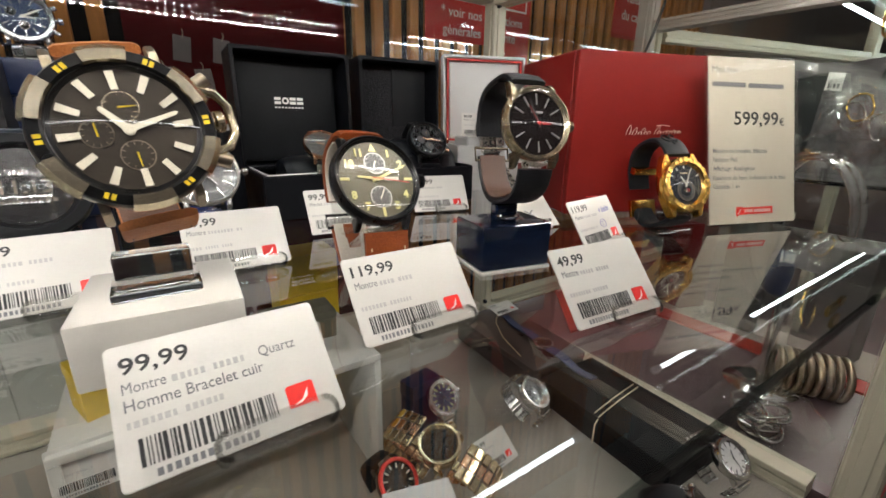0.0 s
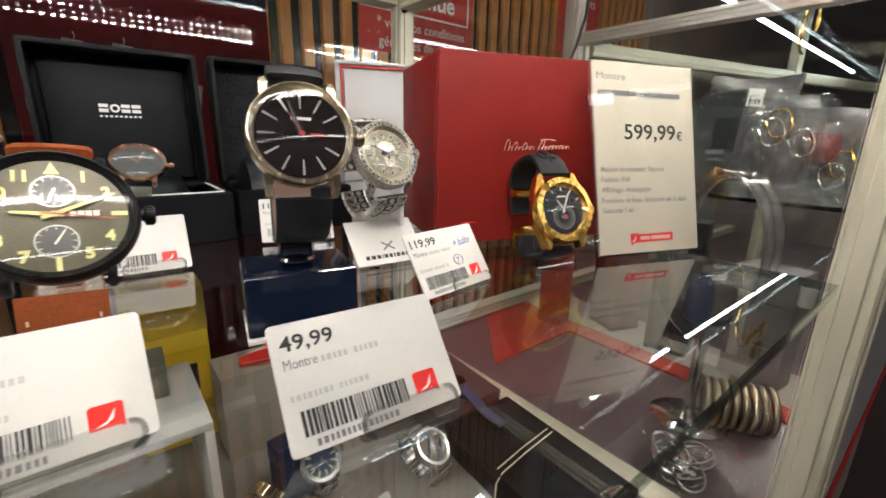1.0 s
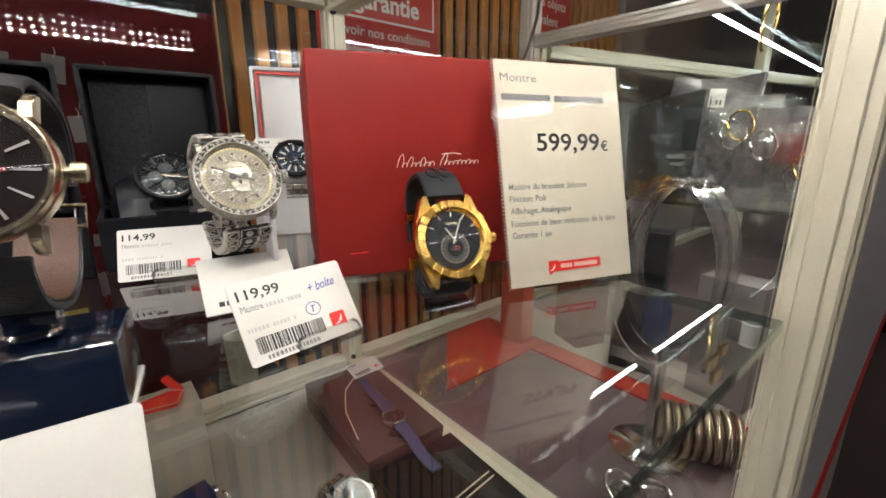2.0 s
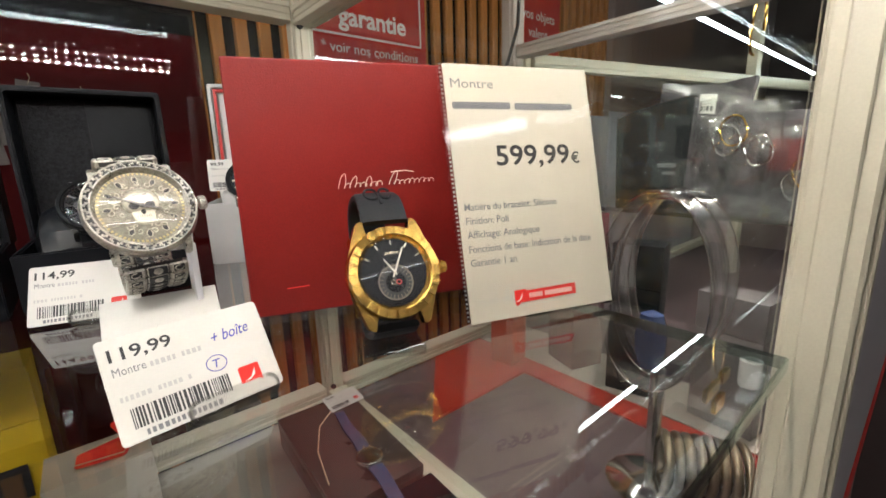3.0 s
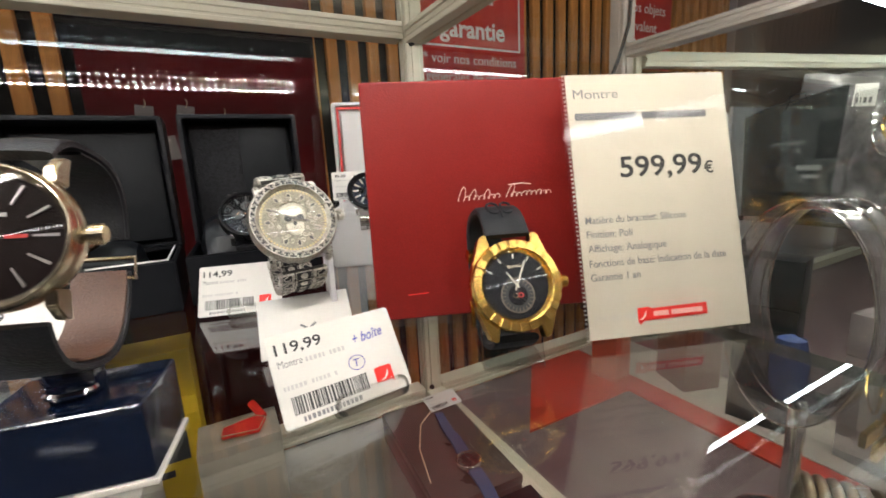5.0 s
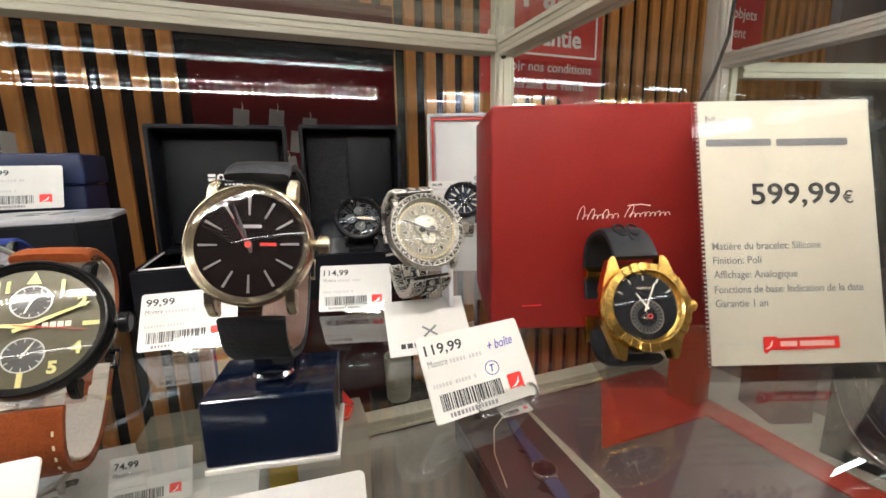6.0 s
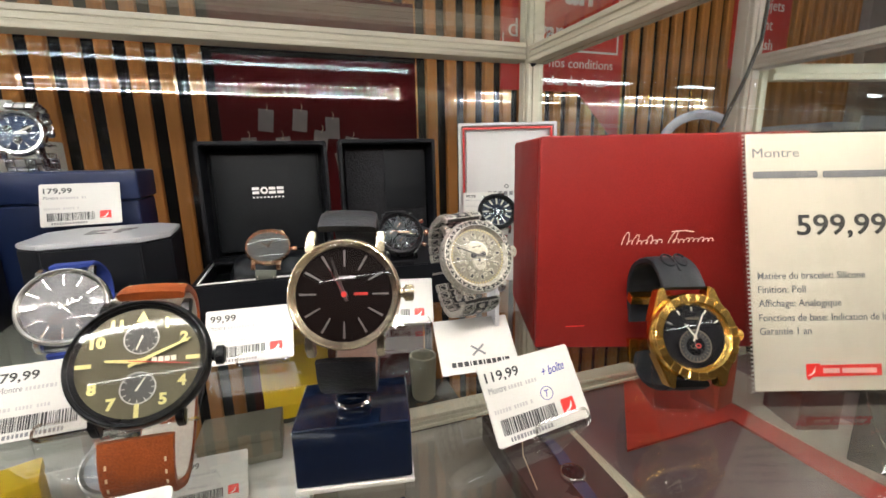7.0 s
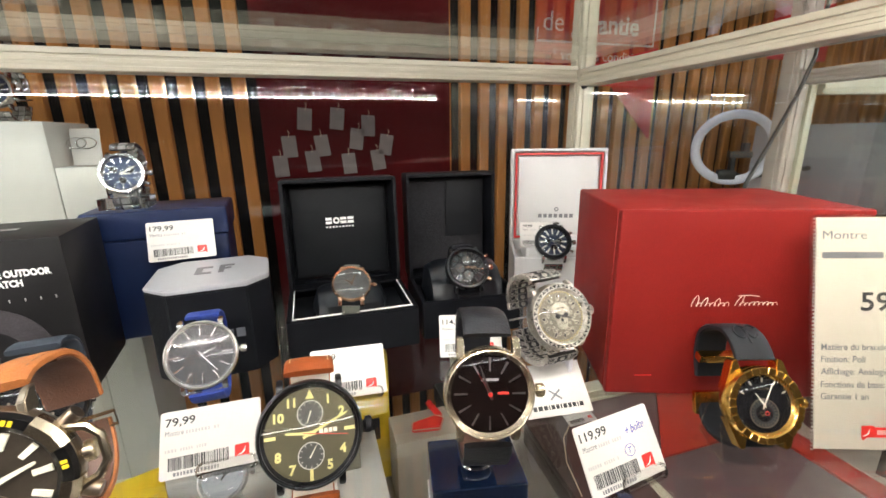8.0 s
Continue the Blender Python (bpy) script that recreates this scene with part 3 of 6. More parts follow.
pillow(0.066, 0.052, 0.034, pose(0.054, 0.046, 0.030, 12), bx, CUSHION)

# second black box, foam in the lid
bx2, lid2, t = open_box("open_watch_box", pose(0.186, 0.353, SHELF, 0, 0, -4), 0.092, 0.090, 0.036, 0.108, 0.036, BLACKBOX, BLACKSATIN,
                        "open black watch box with grey foam in the lid", 2)
part("lid_pad", box(0.006, 0.022, 0.006, 0.086, 0.030, 0.102, 0.001), FOAM, lid2, "dark grey foam")
part("booklet", box(0.044, 0.0205, 0.040, 0.084, 0.0218, 0.102, 0.0004), BLACKSATIN, lid2)
pillow(0.078, 0.066, 0.050, pose(0.046, 0.040, 0.036, 8), bx2, CUSHION)

# white box with a red rim
bx3, lid3, t = open_box("open_watch_box", pose(0.300, 0.404, SHELF, 0, 0, -22), 0.112, 0.088, 0.052, 0.112, 0.016, WHITEBOX, WHITEBOX,
                        "open white watch box lined with a red rim", 4)
part("red_rim", boxes((0.005, -0.0006, 0.005, 0.107, 0.004, 0.0075), (0.005, -0.0006, 0.1045, 0.107, 0.004, 0.107), (0.005, -0.0006, 0.0075, 0.0075, 0.004, 0.1045), (0.1045, -0.0006, 0.0075, 0.107, 0.004, 0.1045)), REDLINING, lid3, "red inner rim", False)
part("lid_pad", box(0.009, 0.003, 0.009, 0.103, 0.010, 0.103, 0.002), WHITEBOX, lid3)
bm = bmesh.new()
for k in range(7):
    join(bm, box(0.034 + 0.0062 * k, 0.0022, 0.030, 0.034 + 0.0062 * k + 0.0042, 0.0029, 0.0345))
join(bm, moved(lathe([(0.0014, 0), (0.0026, 0), (0.0026, 0.0005), (0.0014, 0.0005), (0.0014, 0)], 16), 0.0555, 0.003, 0.040, 90))
part("logo", bm, GREYINK, lid3, "grey plain logo shapes", False)
part("cushion_block", box(0.012, 0.006, 0.040, 0.100, 0.070, 0.062, 0.006, 3), WHITEBOX, bx3)


def eight_box(m, w, d, h, c):
    b = thing("watch_box", m, "black octagonal watch box with a silver top", "box")
    pts = [(c, 0), (w - c, 0), (w, c), (w, d - c), (w - c, d), (c, d), (0, d - c), (0, c)]
    part("body", prism(pts, 0.0, h - 0.004, 0.0008), BLACKBOX, b)
    part("top", prism(pts, h - 0.0036, h, 0.0008), SILVERBOX, b, "silver top plate")
    bm = prism([(0, 0), (0.012, 0), (0.012, 0.004), (0.005, 0.004), (0.005, 0.016), (0.012, 0.016), (0.012, 0.020), (0, 0.020)], 0, 0.0003)
    join(bm, moved(prism([(0, 0), (0.004, 0), (0.004, 0.009), (0.009, 0.009), (0.009, 0.013), (0.004, 0.013), (0.004, 0.017), (0.011, 0.017), (0.011, 0.021), (0, 0.021)], 0, 0.0003), 0.017))
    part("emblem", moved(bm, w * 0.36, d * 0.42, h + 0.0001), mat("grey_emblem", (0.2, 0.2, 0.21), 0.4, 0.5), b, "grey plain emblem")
    bm = bmesh.new()
    for k in range(6):
        join(bm, box(0.018 + 0.008 * k, -0.0003, h * 0.42, 0.018 + 0.008 * k + 0.006, 0.0002, h * 0.42 + 0.007))
    part("logo", bm, mat("dim_silver_print", (0.2, 0.21, 0.23), 0.4, 0.5), b, "dim silver logo blocks", False)
    return b


eight_box(pose(-0.020, 0.341, SHELF, 0, 0, 5), 0.085, 0.080, 0.074, 0.016)

sb = thing("watch_box", pose(-0.1735, 0.345, SHELF, 0, 0, 6), "tall black cardboard watch box with white print", "box")
part("carton", box(0, 0, 0, 0.112, 0.078, 0.116, 0.001), mat("black_cardboard", (0.009, 0.0085, 0.009), 0.45, 0, 0.25, 25, 0.1, spec=0.3), sb)
part("lettering", moved(words("THE OUTDOOR", 0, 0, 0.0345, 0.0044, 0.0003), 0.069, -0.0003, 0.0915, 90), WHITEPRINT, sb)
part("lettering", moved(words("WATCH", 0, 0, 0.0185, 0.0044, 0.0003), 0.069, -0.0003, 0.0848, 90), WHITEPRINT, sb)
bm = bmesh.new()
for k in range(5):
    join(bm, box(0.021 + 0.0090 * k, -0.0003, 0.0905, 0.021 + 0.0090 * k + 0.0070, 0.0001, 0.0985))
for k in range(2):
    join(bm, box(0.030 + 0.0090 * k, -0.0003, 0.0795, 0.030 + 0.0090 * k + 0.0070, 0.0001, 0.0875))
part("logo", bm, WHITEPRINT, sb, "white plain logo blocks", False)
bm = bmesh.new()
for k in range(13):
    join(bm, box(0.004 + 0.0082 * k, -0.0003, 0.074, 0.0046 + 0.0082 * k, 0.0001, 0.0762))
part("tick_marks", bm, PALEINK, sb, "", False)
bm = boxes((0.078, -0.0003, 0.010, 0.082, 0.0001, 0.0125), (0.084, -0.0003, 0.010, 0.088, 0.0001, 0.0125), (0.090, -0.0003, 0.010, 0.094, 0.0001, 0.0125))
part("print", bm, PALEINK, sb, "", False)
rp = mat("grey_printed_picture", (0.040, 0.036, 0.040), 0.4, 0, 0.4, 60)
part("printed_watch", moved(lathe([(0.020, 0), (0.036, 0), (0.036, 0.0003), (0.020, 0.0003), (0.020, 0)], 40), 0.060, -0.0001, 0.036, 90), rp, sb, "dim printed picture of a watch")
part("top_print", boxes((0.040, 0.040, 0.1161, 0.075, 0.046, 0.1163)), PALEINK, sb)

nb = thing("watch_box", pose(-0.085, 0.440, SHELF, 0, 0, 4), "navy blue watch box standing against the back pane", "box")
part("body", box(0, 0, 0, 0.108, 0.065, 0.092, 0.003, 3), NAVYBOX, nb)
part("lid", box(-0.002, -0.002, 0.0925, 0.110, 0.067, 0.1175, 0.003, 3), NAVYBOX, nb)
wb = thing("white_pillar", pose(-0.36, 0.570, 0), "plain white stepped display pillar behind the back pane", "display pillar")
part("block", box(0, 0, 0, 0.205, 0.10, 1.205, 0.002), WHITEACR, wb)
part("step", box(0.2055, 0.0, 0, 0.250, 0.10, 1.158, 0.002), WHITEACR, wb)


ec = thing("earring_card", pose(-0.150, 0.600, 1.1585, 0, 0, -8), "white card with two thin wire hoops on the pillar step", "jewellery card")
part("card", moved(box(0, 0, 0, 0.030, 0.0012, 0.040, 0.0003), 0, 0, 0, -8), CARD, ec)
for cx in (0.010, 0.020):
    part("hoop", tube([(cx + 0.010 * math.cos(t), -0.004 + 0.002 * math.sin(t), 0.024 + 0.006 * math.sin(t)) for t in np.linspace(0, 2 * math.pi, 22)[:-1]], 0.0005, 5, True), STEEL, ec)

# ---- price tags ----
def price_tag(m, price, second="Montre", third="", holder=True, extra=None, seed=1, w=0.0515, h=0.0345):
    rr = random.Random(seed)
    k = min(1.0, w / 0.0515, h / 0.0345)
    g = thing("price_tag", m, "white plastic price tag reading %s with barcode and red logo" % price, "price tag", "price tags")
    part("card", prism(rounded(w, h, 0.0014), -0.0008, 0, 0.0002), CARD, g)
    tagged(part("price", words(price, 0.0026, h - 0.0078 * k, 0.00296 * k * len(price), 0.0042 * k, 0.00009), INK, g), kind="stuff")
    part("lettering", words(second, 0.0026, h - 0.0128 * k, 0.0015 * k * len(second), 0.0028 * k), GREYINK, g)
    end = 0.0026 + 0.0015 * k * len(second) + 0.0012
    tagged(part("text_line", glyphs(rr, end, 0.030 * k, h - 0.0128 * k, 0.0024 * k), PALEINK, g, "small unreadable print", False), kind="stuff")
    tagged(part("text_line", glyphs(rr, 0.0026, 0.0242 * k, h - 0.0212 * k, 0.0022 * k), PALEINK, g, "pale unreadable print", False), kind="stuff")
    if third:
        part("lettering", words(third, 0.0335 * k, h - 0.0128 * k, 0.0098 * k, 0.0030 * k), GREYINK, g)
    bm = bmesh.new()
    x = 0.0042 * k
    while x < 0.034 * k:
        d = rr.choice((0.0003, 0.0003, 0.0006, 0.0009)) * k
        join(bm, box(x, 0.0041 * k, 0.00005, x + d, 0.0106 * k, 0.00015))
        x += d + rr.choice((0.0003, 0.0004, 0.0006)) * k
    tagged(part("barcode", bm, INK, g, "", False), kind="stuff")
    tagged(part("number_bars", glyphs(rr, 0.0068 * k, 0.0300 * k, 0.0012 * k, 0.0024 * k, (30,)), GREYINK, g, "", False), kind="stuff")
    logo = part("logo", prism([(0, 0.0012), (0.0058, 0.0012), (0.0068, 0), (0.0068, 0.0075), (0.0062, 0.0080), (0.0006, 0.0080), (0, 0.0074)], 0.00005, 0.00018), LOGORED, g, "red plain logo with a white swoosh")
    logo.matrix_local = pose(w - 0.0143 * k, 0.0038, 0) @ Matrix.Diagonal((1.1 * k, 0.9 * k, 1, 1))
    part("swoosh", prism([(0.0010, 0.0018), (0.0034, 0.0030), (0.0052, 0.0062), (0.0047, 0.0034), (0.0030, 0.0020)], 0.0002, 0.0003), WHITEPRINT, logo)
    if extra:
        extra(g, w, h)
    if holder:
        t = thing("tag_holder", m @ pose(0, 0, 0), "clear acrylic tag holder clipped under the price tag", "tag holder", "tag holders")
        part("clip", moved(prism(rounded(0.031, 0.0082, 0.0036), 0.0006, 0.0040, 0.0014), 0.018, -0.0028, 0), FILMCLIP, t)
        part("rear_clip", moved(prism(rounded(0.031, 0.0060, 0.0026), -0.0034, -0.0010, 0.0008), 0.018, -0.0028, 0), FILMCLIP, t)
        bm = prism(rounded(0.034, 0.022, 0.004), -0.0006, 0.0006, 0.0002)
        part("foot", moved(bm, 0.017, -0.0005, -0.003, -math.degrees(m.to_euler().x)), FILMCLIP, t)
        for o in t.children:
            o.visible_shadow = False
    return g


FILMCLIP = thin("clip_plastic", (0.94, 0.94, 0.93), 0.05, 1.0, 1.85)


def tag_at(x, y, z=SHELF + 0.002, yaw=0.0, tilt=54.5):
    return pose(x, y, z, tilt, 0, yaw)


def two_lines(g, w, h):
    part("lettering", words("Homme Bracelet cuir", 0.0026, h - 0.0172, 0.0310, 0.0030), GREYINK, g)


def ballpoint(g, w, h):
    part("handwriting", words("+ boîte", 0.0325, h - 0.0118, 0.0135, 0.0042, 0.0, 0.4, 4), BLUEINK, g, "blue ballpoint words")
    bm = tube([(0.0315 + 0.0034 * math.cos(a * 0.35), 0.0155 + 0.0029 * math.sin(a * 0.35), 0.0001) for a in range(18)], 0.00016, 5, True)
    join(bm, words("T", 0.0303, 0.0140, 0.0026, 0.0030, 0.0, 0.2))
    part("handwriting", bm, BLUEINK, g, "blue ringed letter T")


price_tag(tag_at(-0.0129, 0.0975, yaw=2, tilt=42), "99,99", "Montre", "Quartz", extra=two_lines, seed=1)
price_tag(tag_at(0.0564, 0.1252, yaw=0, tilt=51.4), "119,99", "Montre", seed=2)
price_tag(tag_at(0.1317, 0.0926, yaw=-5, tilt=51), "49,99", "Montre", seed=3)
price_tag(tag_at(0.2208, 0.1571, yaw=7, tilt=56.5), "119,99", "Montre", "", seed=4, extra=ballpoint)
price_tag(tag_at(0.0105, 0.239), "79,99", "Montre", seed=5)
price_tag(tag_at(0.0890, 0.2855, yaw=-4), "99,99", "Montre", seed=6)
price_tag(tag_at(0.1899, 0.3156, yaw=-15, tilt=57), "114,99", "Montre", seed=7)
price_tag(tag_at(-0.0665, 0.222, yaw=4), "49,99", "Montre", seed=8)
price_tag(tag_at(-0.036, 0.4215, SHELF + 0.076, 6, 68), "179,99", "Montre", "", False, seed=9)
price_tag(tag_at(0.306, 0.405, SHELF + 0.0625, -20, 80), "99,99", "Montre", "", False, seed=10, w=0.034, h=0.026)


# ---- the large sign in its clear sleeve ----
def big_sign():
    tl, bl = Vector((0.366, 0.179, 1.140)), Vector((0.357, 0.148, SHELF + 0.003))
    xa = Vector((0.083, -0.030, 0.0)).normalized()
    up = (tl - bl)
    h = up.length
    up = (up - xa * up.dot(xa)).normalized()
    m = Matrix((xa, up, xa.cross(up))).transposed().to_4x4()
    m.translation = bl
    s = thing("price_sign", m, "cream paper price sign in a clear plastic sleeve", "sign")
    w = 0.0885
    part("paper", box(0.0015, 0.0015, -0.0006, w - 0.001, h - 0.0015, 0), SIGNPAPER, s)
    sl = part("sleeve", boxes((-0.001, 0, 0.0010, w + 0.0005, h, 0.0015), (-0.001, 0, -0.0022, w + 0.0005, h, -0.0017)), FILM, s, "clear plastic sleeve")
    sl.visible_shadow = False
    bm = bmesh.new()
    for k in range(62):
        join(bm, box(-0.0006, 0.001 + k * 0.00212, 0.0004, 0.0004, 0.001 + k * 0.00212 + 0.0008, 0.0010))
    tagged(part("perforation", bm, mat("cloudy_plastic", (0.42, 0.40, 0.37), 0.3), s, "row of white perforations", False), kind="stuff")
    part("lettering", words("Montre", 0.0048, 0.1194, 0.0236, 0.0047), GREYINK, s)
    bm = moved(prism(rounded(0.0326, 0.0036, 0.0010), 0.00005, 0.0002), 0.0046, 0.1086)
    join(bm, moved(prism(rounded(0.0359, 0.0036, 0.0010), 0.00005, 0.0002), 0.0398, 0.1084))
    part("name_bars", bm, GREYINK, s, "black bars of a printed name", False)
    part("price", words("599,99", 0.0256, 0.0796, 0.0448, 0.0102, 0.00022), INK, s)
    part("price", words("€", 0.0714, 0.0793, 0.0052, 0.0060, 0.0001), INK, s)
    for row, x1, y in (("Matière du bracelet: Silicone", 0.0586, 0.0574), ("Finition: Poli", 0.0286, 0.0505), ("Affichage: Analogique", 0.0461, 0.0436),
                       ("Fonctions de base: Indication de la date", 0.0782, 0.0363), ("Garantie 1 an", 0.0306, 0.0296)):
        part("lettering", words(row, 0.0048, y, x1 - 0.0048, 0.0036, 0.00003), GREYINK, s)
    part("code", words("TMP_013_2222", 0.0053, 0.0105, 0.0203, 0.0021), PALEINK, s)
    lg = part("logo", prism([(0.0270, 0.0082), (0.0280, 0.0066), (0.0300, 0.0084), (0.0642, 0.0088), (0.0642, 0.0145), (0.0338, 0.0141), (0.0336, 0.0150), (0.0270, 0.0148)], 0.0001, 0.0003), LOGORED, s, "red logo block", False)
    part("logo_bars", boxes((0.0352, 0.0102, 0.0003, 0.0432, 0.0126, 0.0005), (0.0447, 0.0102, 0.0003, 0.0615, 0.0126, 0.0005)), mat("pink_print", (0.8, 0.45, 0.4), 0.5), lg)
    part("swoosh", moved(prism([(0.0010, 0.0018), (0.0034, 0.0030), (0.0052, 0.0062), (0.0047, 0.0034), (0.0030, 0.0020)], 0.0004, 0.0005), 0.0262, 0.0072), WHITEPRINT, lg)
    return s


big_sign()

# ---- watches ----
def disc(r, z0, z1, n=48):
    return lathe([(0, z0), (r, z0), (r, z1), (0, z1)], n)


def bar(w0, w1, y0, y1, z0, z1):
    return prism([(-w0 / 2, y0), (w0 / 2, y0), (w1 / 2, y1), (-w1 / 2, y1)], z0, z1)


def half_loop(a, b, th0, side, n=16, th1=math.pi * 0.97, p=1.0):
    out = []
    for k in range(n + 1):
        th = th0 + (th1 - th0) * k / n
        s, c = math.sin(th), math.cos(th)
        out.append((side * a * abs(s) ** p, -b + b * (abs(c) ** p) * (1 if c > 0 else -1)))
    return out


def stitches(path, w, thick, parent, start=0.1, material=None):
    bm = bmesh.new()
    pts = [Vector((0, y, z)) for y, z in path]
    total = []
    for p, q in zip(pts, pts[1:]):
        n = max(1, int((q - p).length / 0.0026))
        for k in range(n):
            total.append((p + (q - p) * (k + 0.5) / n, (q - p).normalized()))
    for c, d in total[2:-2]:
        nrm = Vector((1, 0, 0)).cross(d)
        m3 = Matrix((Vector((1, 0, 0)), d, nrm)).transposed().to_4x4()
        for sx in (-1, 1):
            m3.translation = c + Vector((sx * w * 0.40, 0, 0))
            tmp = box(-0.0003, -0.0008, -thick * 0.56, 0.0003, 0.0008, thick * 0.56)
            join(bm, tmp, m3)
    part("stitching", bm, material or THREAD, parent, "", False)


def link_strap(paths, w, thick, parent, material, pitch=0.0056, centre=None, inlay=None):
    """Metal links as pieces along the loop, sharing their meshes."""
    side = mesh_of(box(-w * 0.5, -pitch * 0.45, -thick / 2, -w * 0.19, pitch * 0.45, thick / 2, 0.0006, 1), "link")
    side2 = mesh_of(box(w * 0.19, -pitch * 0.45, -thick / 2, w * 0.5, pitch * 0.45, thick / 2, 0.0006, 1), "link")
    mid = mesh_of(box(-w * 0.17, -pitch * 0.45, -thick * 0.46, w * 0.17, pitch * 0.45, thick * 0.46, 0.0006, 1), "link")
    core = mesh_of(box(-w * 0.42, -pitch * 0.5, -thick * 0.28, w * 0.42, pitch * 0.5, thick * 0.28), "link_pin")
    kinds = [(side, material), (side2, material), (mid, centre or material), (core, DARKMETAL)]
    plates = []
    if inlay:      # dark engraved grounds with a raised boss, proud of both faces
        lo_, hi_ = -thick * 0.53, thick * 0.53
        ground = mesh_of(boxes((-w * 0.15, -pitch * 0.38, lo_, w * 0.15, pitch * 0.38, hi_)), "inlay")
        squares = [mesh_of(box(q * w * 0.345 - w * 0.09, -pitch * 0.30, lo_, q * w * 0.345 + w * 0.09, pitch * 0.30, hi_), "inlay") for q in (-1, 1)]
        boss = mesh_of(lathe([(0, lo_ * 1.3), (w * 0.075, lo_ * 1.1), (w * 0.085, 0), (w * 0.075, hi_ * 1.1), (0, hi_ * 1.3)], 14), "boss")
        scroll = [mesh_of(tube([(q * w * 0.345 + w * 0.07 * math.cos(v), pitch * 0.22 * math.sin(v), z_) for v in np.linspace(0, 5, 9)], 0.0003, 5), "scroll") for q in (-1, 1) for z_ in (lo_, hi_)]
        plates = [(ground, inlay), (squares[0], inlay), (squares[1], inlay), (boss, material)] + [(q, material) for q in scroll]
    kinds += plates
    for me, mt in kinds:
        me.materials.append(mt)
        me.shade_smooth()
        me.set_sharp_from_angle(angle=radians(30))
    for path in paths:
        pts = [Vector((0, y, z)) for y, z in path]
        length, at = 0.0, []
        for p, q in zip(pts, pts[1:]):
            d = (q - p).length
            while len(at) * pitch + pitch * 0.5 < length + d:
                f = (len(at) * pitch + pitch * 0.5 - length) / d
                at.append((p + (q - p) * f, (q - p).normalized()))
            length += d
        for i, (c, d) in enumerate(at):
            m = Matrix((Vector((1, 0, 0)), d, Vector((1, 0, 0)).cross(d))).transposed().to_4x4()
            m.translation = c
            for me, mt in kinds:
                ob = new(me.name.split(".")[0], me)
                ob.parent = parent
                ob.matrix_local = m


def watch(m, label, R, case, bezel, dial, strap_w, strap_mat, a, b, h=0.010, sink=0.0022, dial_r=0.86, n=64, lug=0.006, lug_mat=None,
          strap_t=0.0028, inner=None, closed=True, bulge=0.15, links=False, stitch=None, fluted=0, crown=0.0030, crown_mat=None, back=True, p=0.72, a_lo=0.0, inlay=None):
    w = thing("watch", m, label, "wristwatch", "watches on display")
    cs = part("case", lathe([(0, -h * 0.75), (R * 0.78, -h * 0.75), (R * 0.9, -h * 0.62), (R * 0.985, -h * 0.35), (R, -h * 0.1), (R * 0.985, h * 0.08), (R * 0.95, h * 0.10), (0, h * 0.10)], n), case, w)
    top = h * 0.34
    part("bezel", lathe([(R * 0.965, h * 0.07), (R * 0.985, h * 0.13), (R * 0.98, h * 0.2), (R * 0.955, top), (R * (dial_r + 0.035), top + 0.0002), (R * dial_r, top - 0.0006), (R * dial_r, h * 0.11), (R * 0.965, h * 0.07)], n), bezel, w)
    if fluted:
        fl = mesh_of(box(-0.00045, R * (dial_r + 0.045), top - 0.0004, 0.00045, R * 0.972, top + 0.00055, 0.0002, 1), "bezel_notch")
        fl.materials.append(bezel)
        for k in range(fluted):
            ob = new("bezel_notch", fl)
            ob.parent = w
            ob.matrix_local = pose(0, 0, 0, 0, 0, 360 * k / fluted)
    zd = top - sink
    dl = part("dial", disc(R * dial_r * 0.995, h * 0.105, zd), dial, w)
    part("flange", lathe([(R * dial_r * 0.995, top - 0.0008), (R * dial_r * 0.93, zd + 0.0001), (R * dial_r * 0.995, zd + 0.0001)], n), case if bezel is not BLACKMETAL else BLACKMETAL, w)
    g = part("crystal", lathe([(R * dial_r * 0.995, top - 0.0003), (R * dial_r * 0.965, top), (0, top + 0.00001)], 48), CRYSTAL, w)
    g.visible_shadow = False
    lm = lug_mat or case
    for sx in (-1, 1):
        for sy in (-1, 1):
            x = sx * (strap_w / 2 + 0.0016)
            y0 = math.sqrt(max(1e-9, R * R - x * x)) * 0.93
            pts = [(0, h * 0.04), (lug * 0.55, -h * 0.02), (lug, -h * 0.38), (lug * 1.05, -h * 0.7), (lug * 0.5, -h * 0.62), (0, -h * 0.6)]
            lg = prism(pts, -0.0014, 0.0014, 0.0004)      # outline in (y, z), thickness along x
            bmesh.ops.transform(lg, matrix=Matrix(((0, 0, 1, x), (sy, 0, 0, sy * y0), (0, 1, 0, 0), (0, 0, 0, 1))), verts=lg.verts)
            bmesh.ops.recalc_face_normals(lg, faces=lg.faces)
            part("lug", lg, lm, w)
    if crown:
        cr = lathe([(0, 0.0036), (crown * 0.85, 0.0036), (crown, 0.0030), (crown, 0.0006), (crown * 0.6, 0), (crown * 0.6, -0.002)], 20)
        for k in range(20):
            join(cr, moved(box(-0.00018, crown * 0.96, 0.0006, 0.00018, crown * 1.06, 0.0031), 0, 0, 0, 0, 0, 18 * k))
        part("crown", moved(cr, R * 0.99 + 0.0008, 0, -h * 0.18, 0, 90, 0), crown_mat or case, w)
    th0 = math.asin(min(0.98, ((R + lug * 0.45) / a) ** (1 / p)))
    up = half_loop(a, b, th0, 1, p=p)
    al = a_lo or a
    lo = half_loop(al, b, math.asin(min(0.98, ((R + lug * 0.45) / al) ** (1 / p))), -1, p=p)
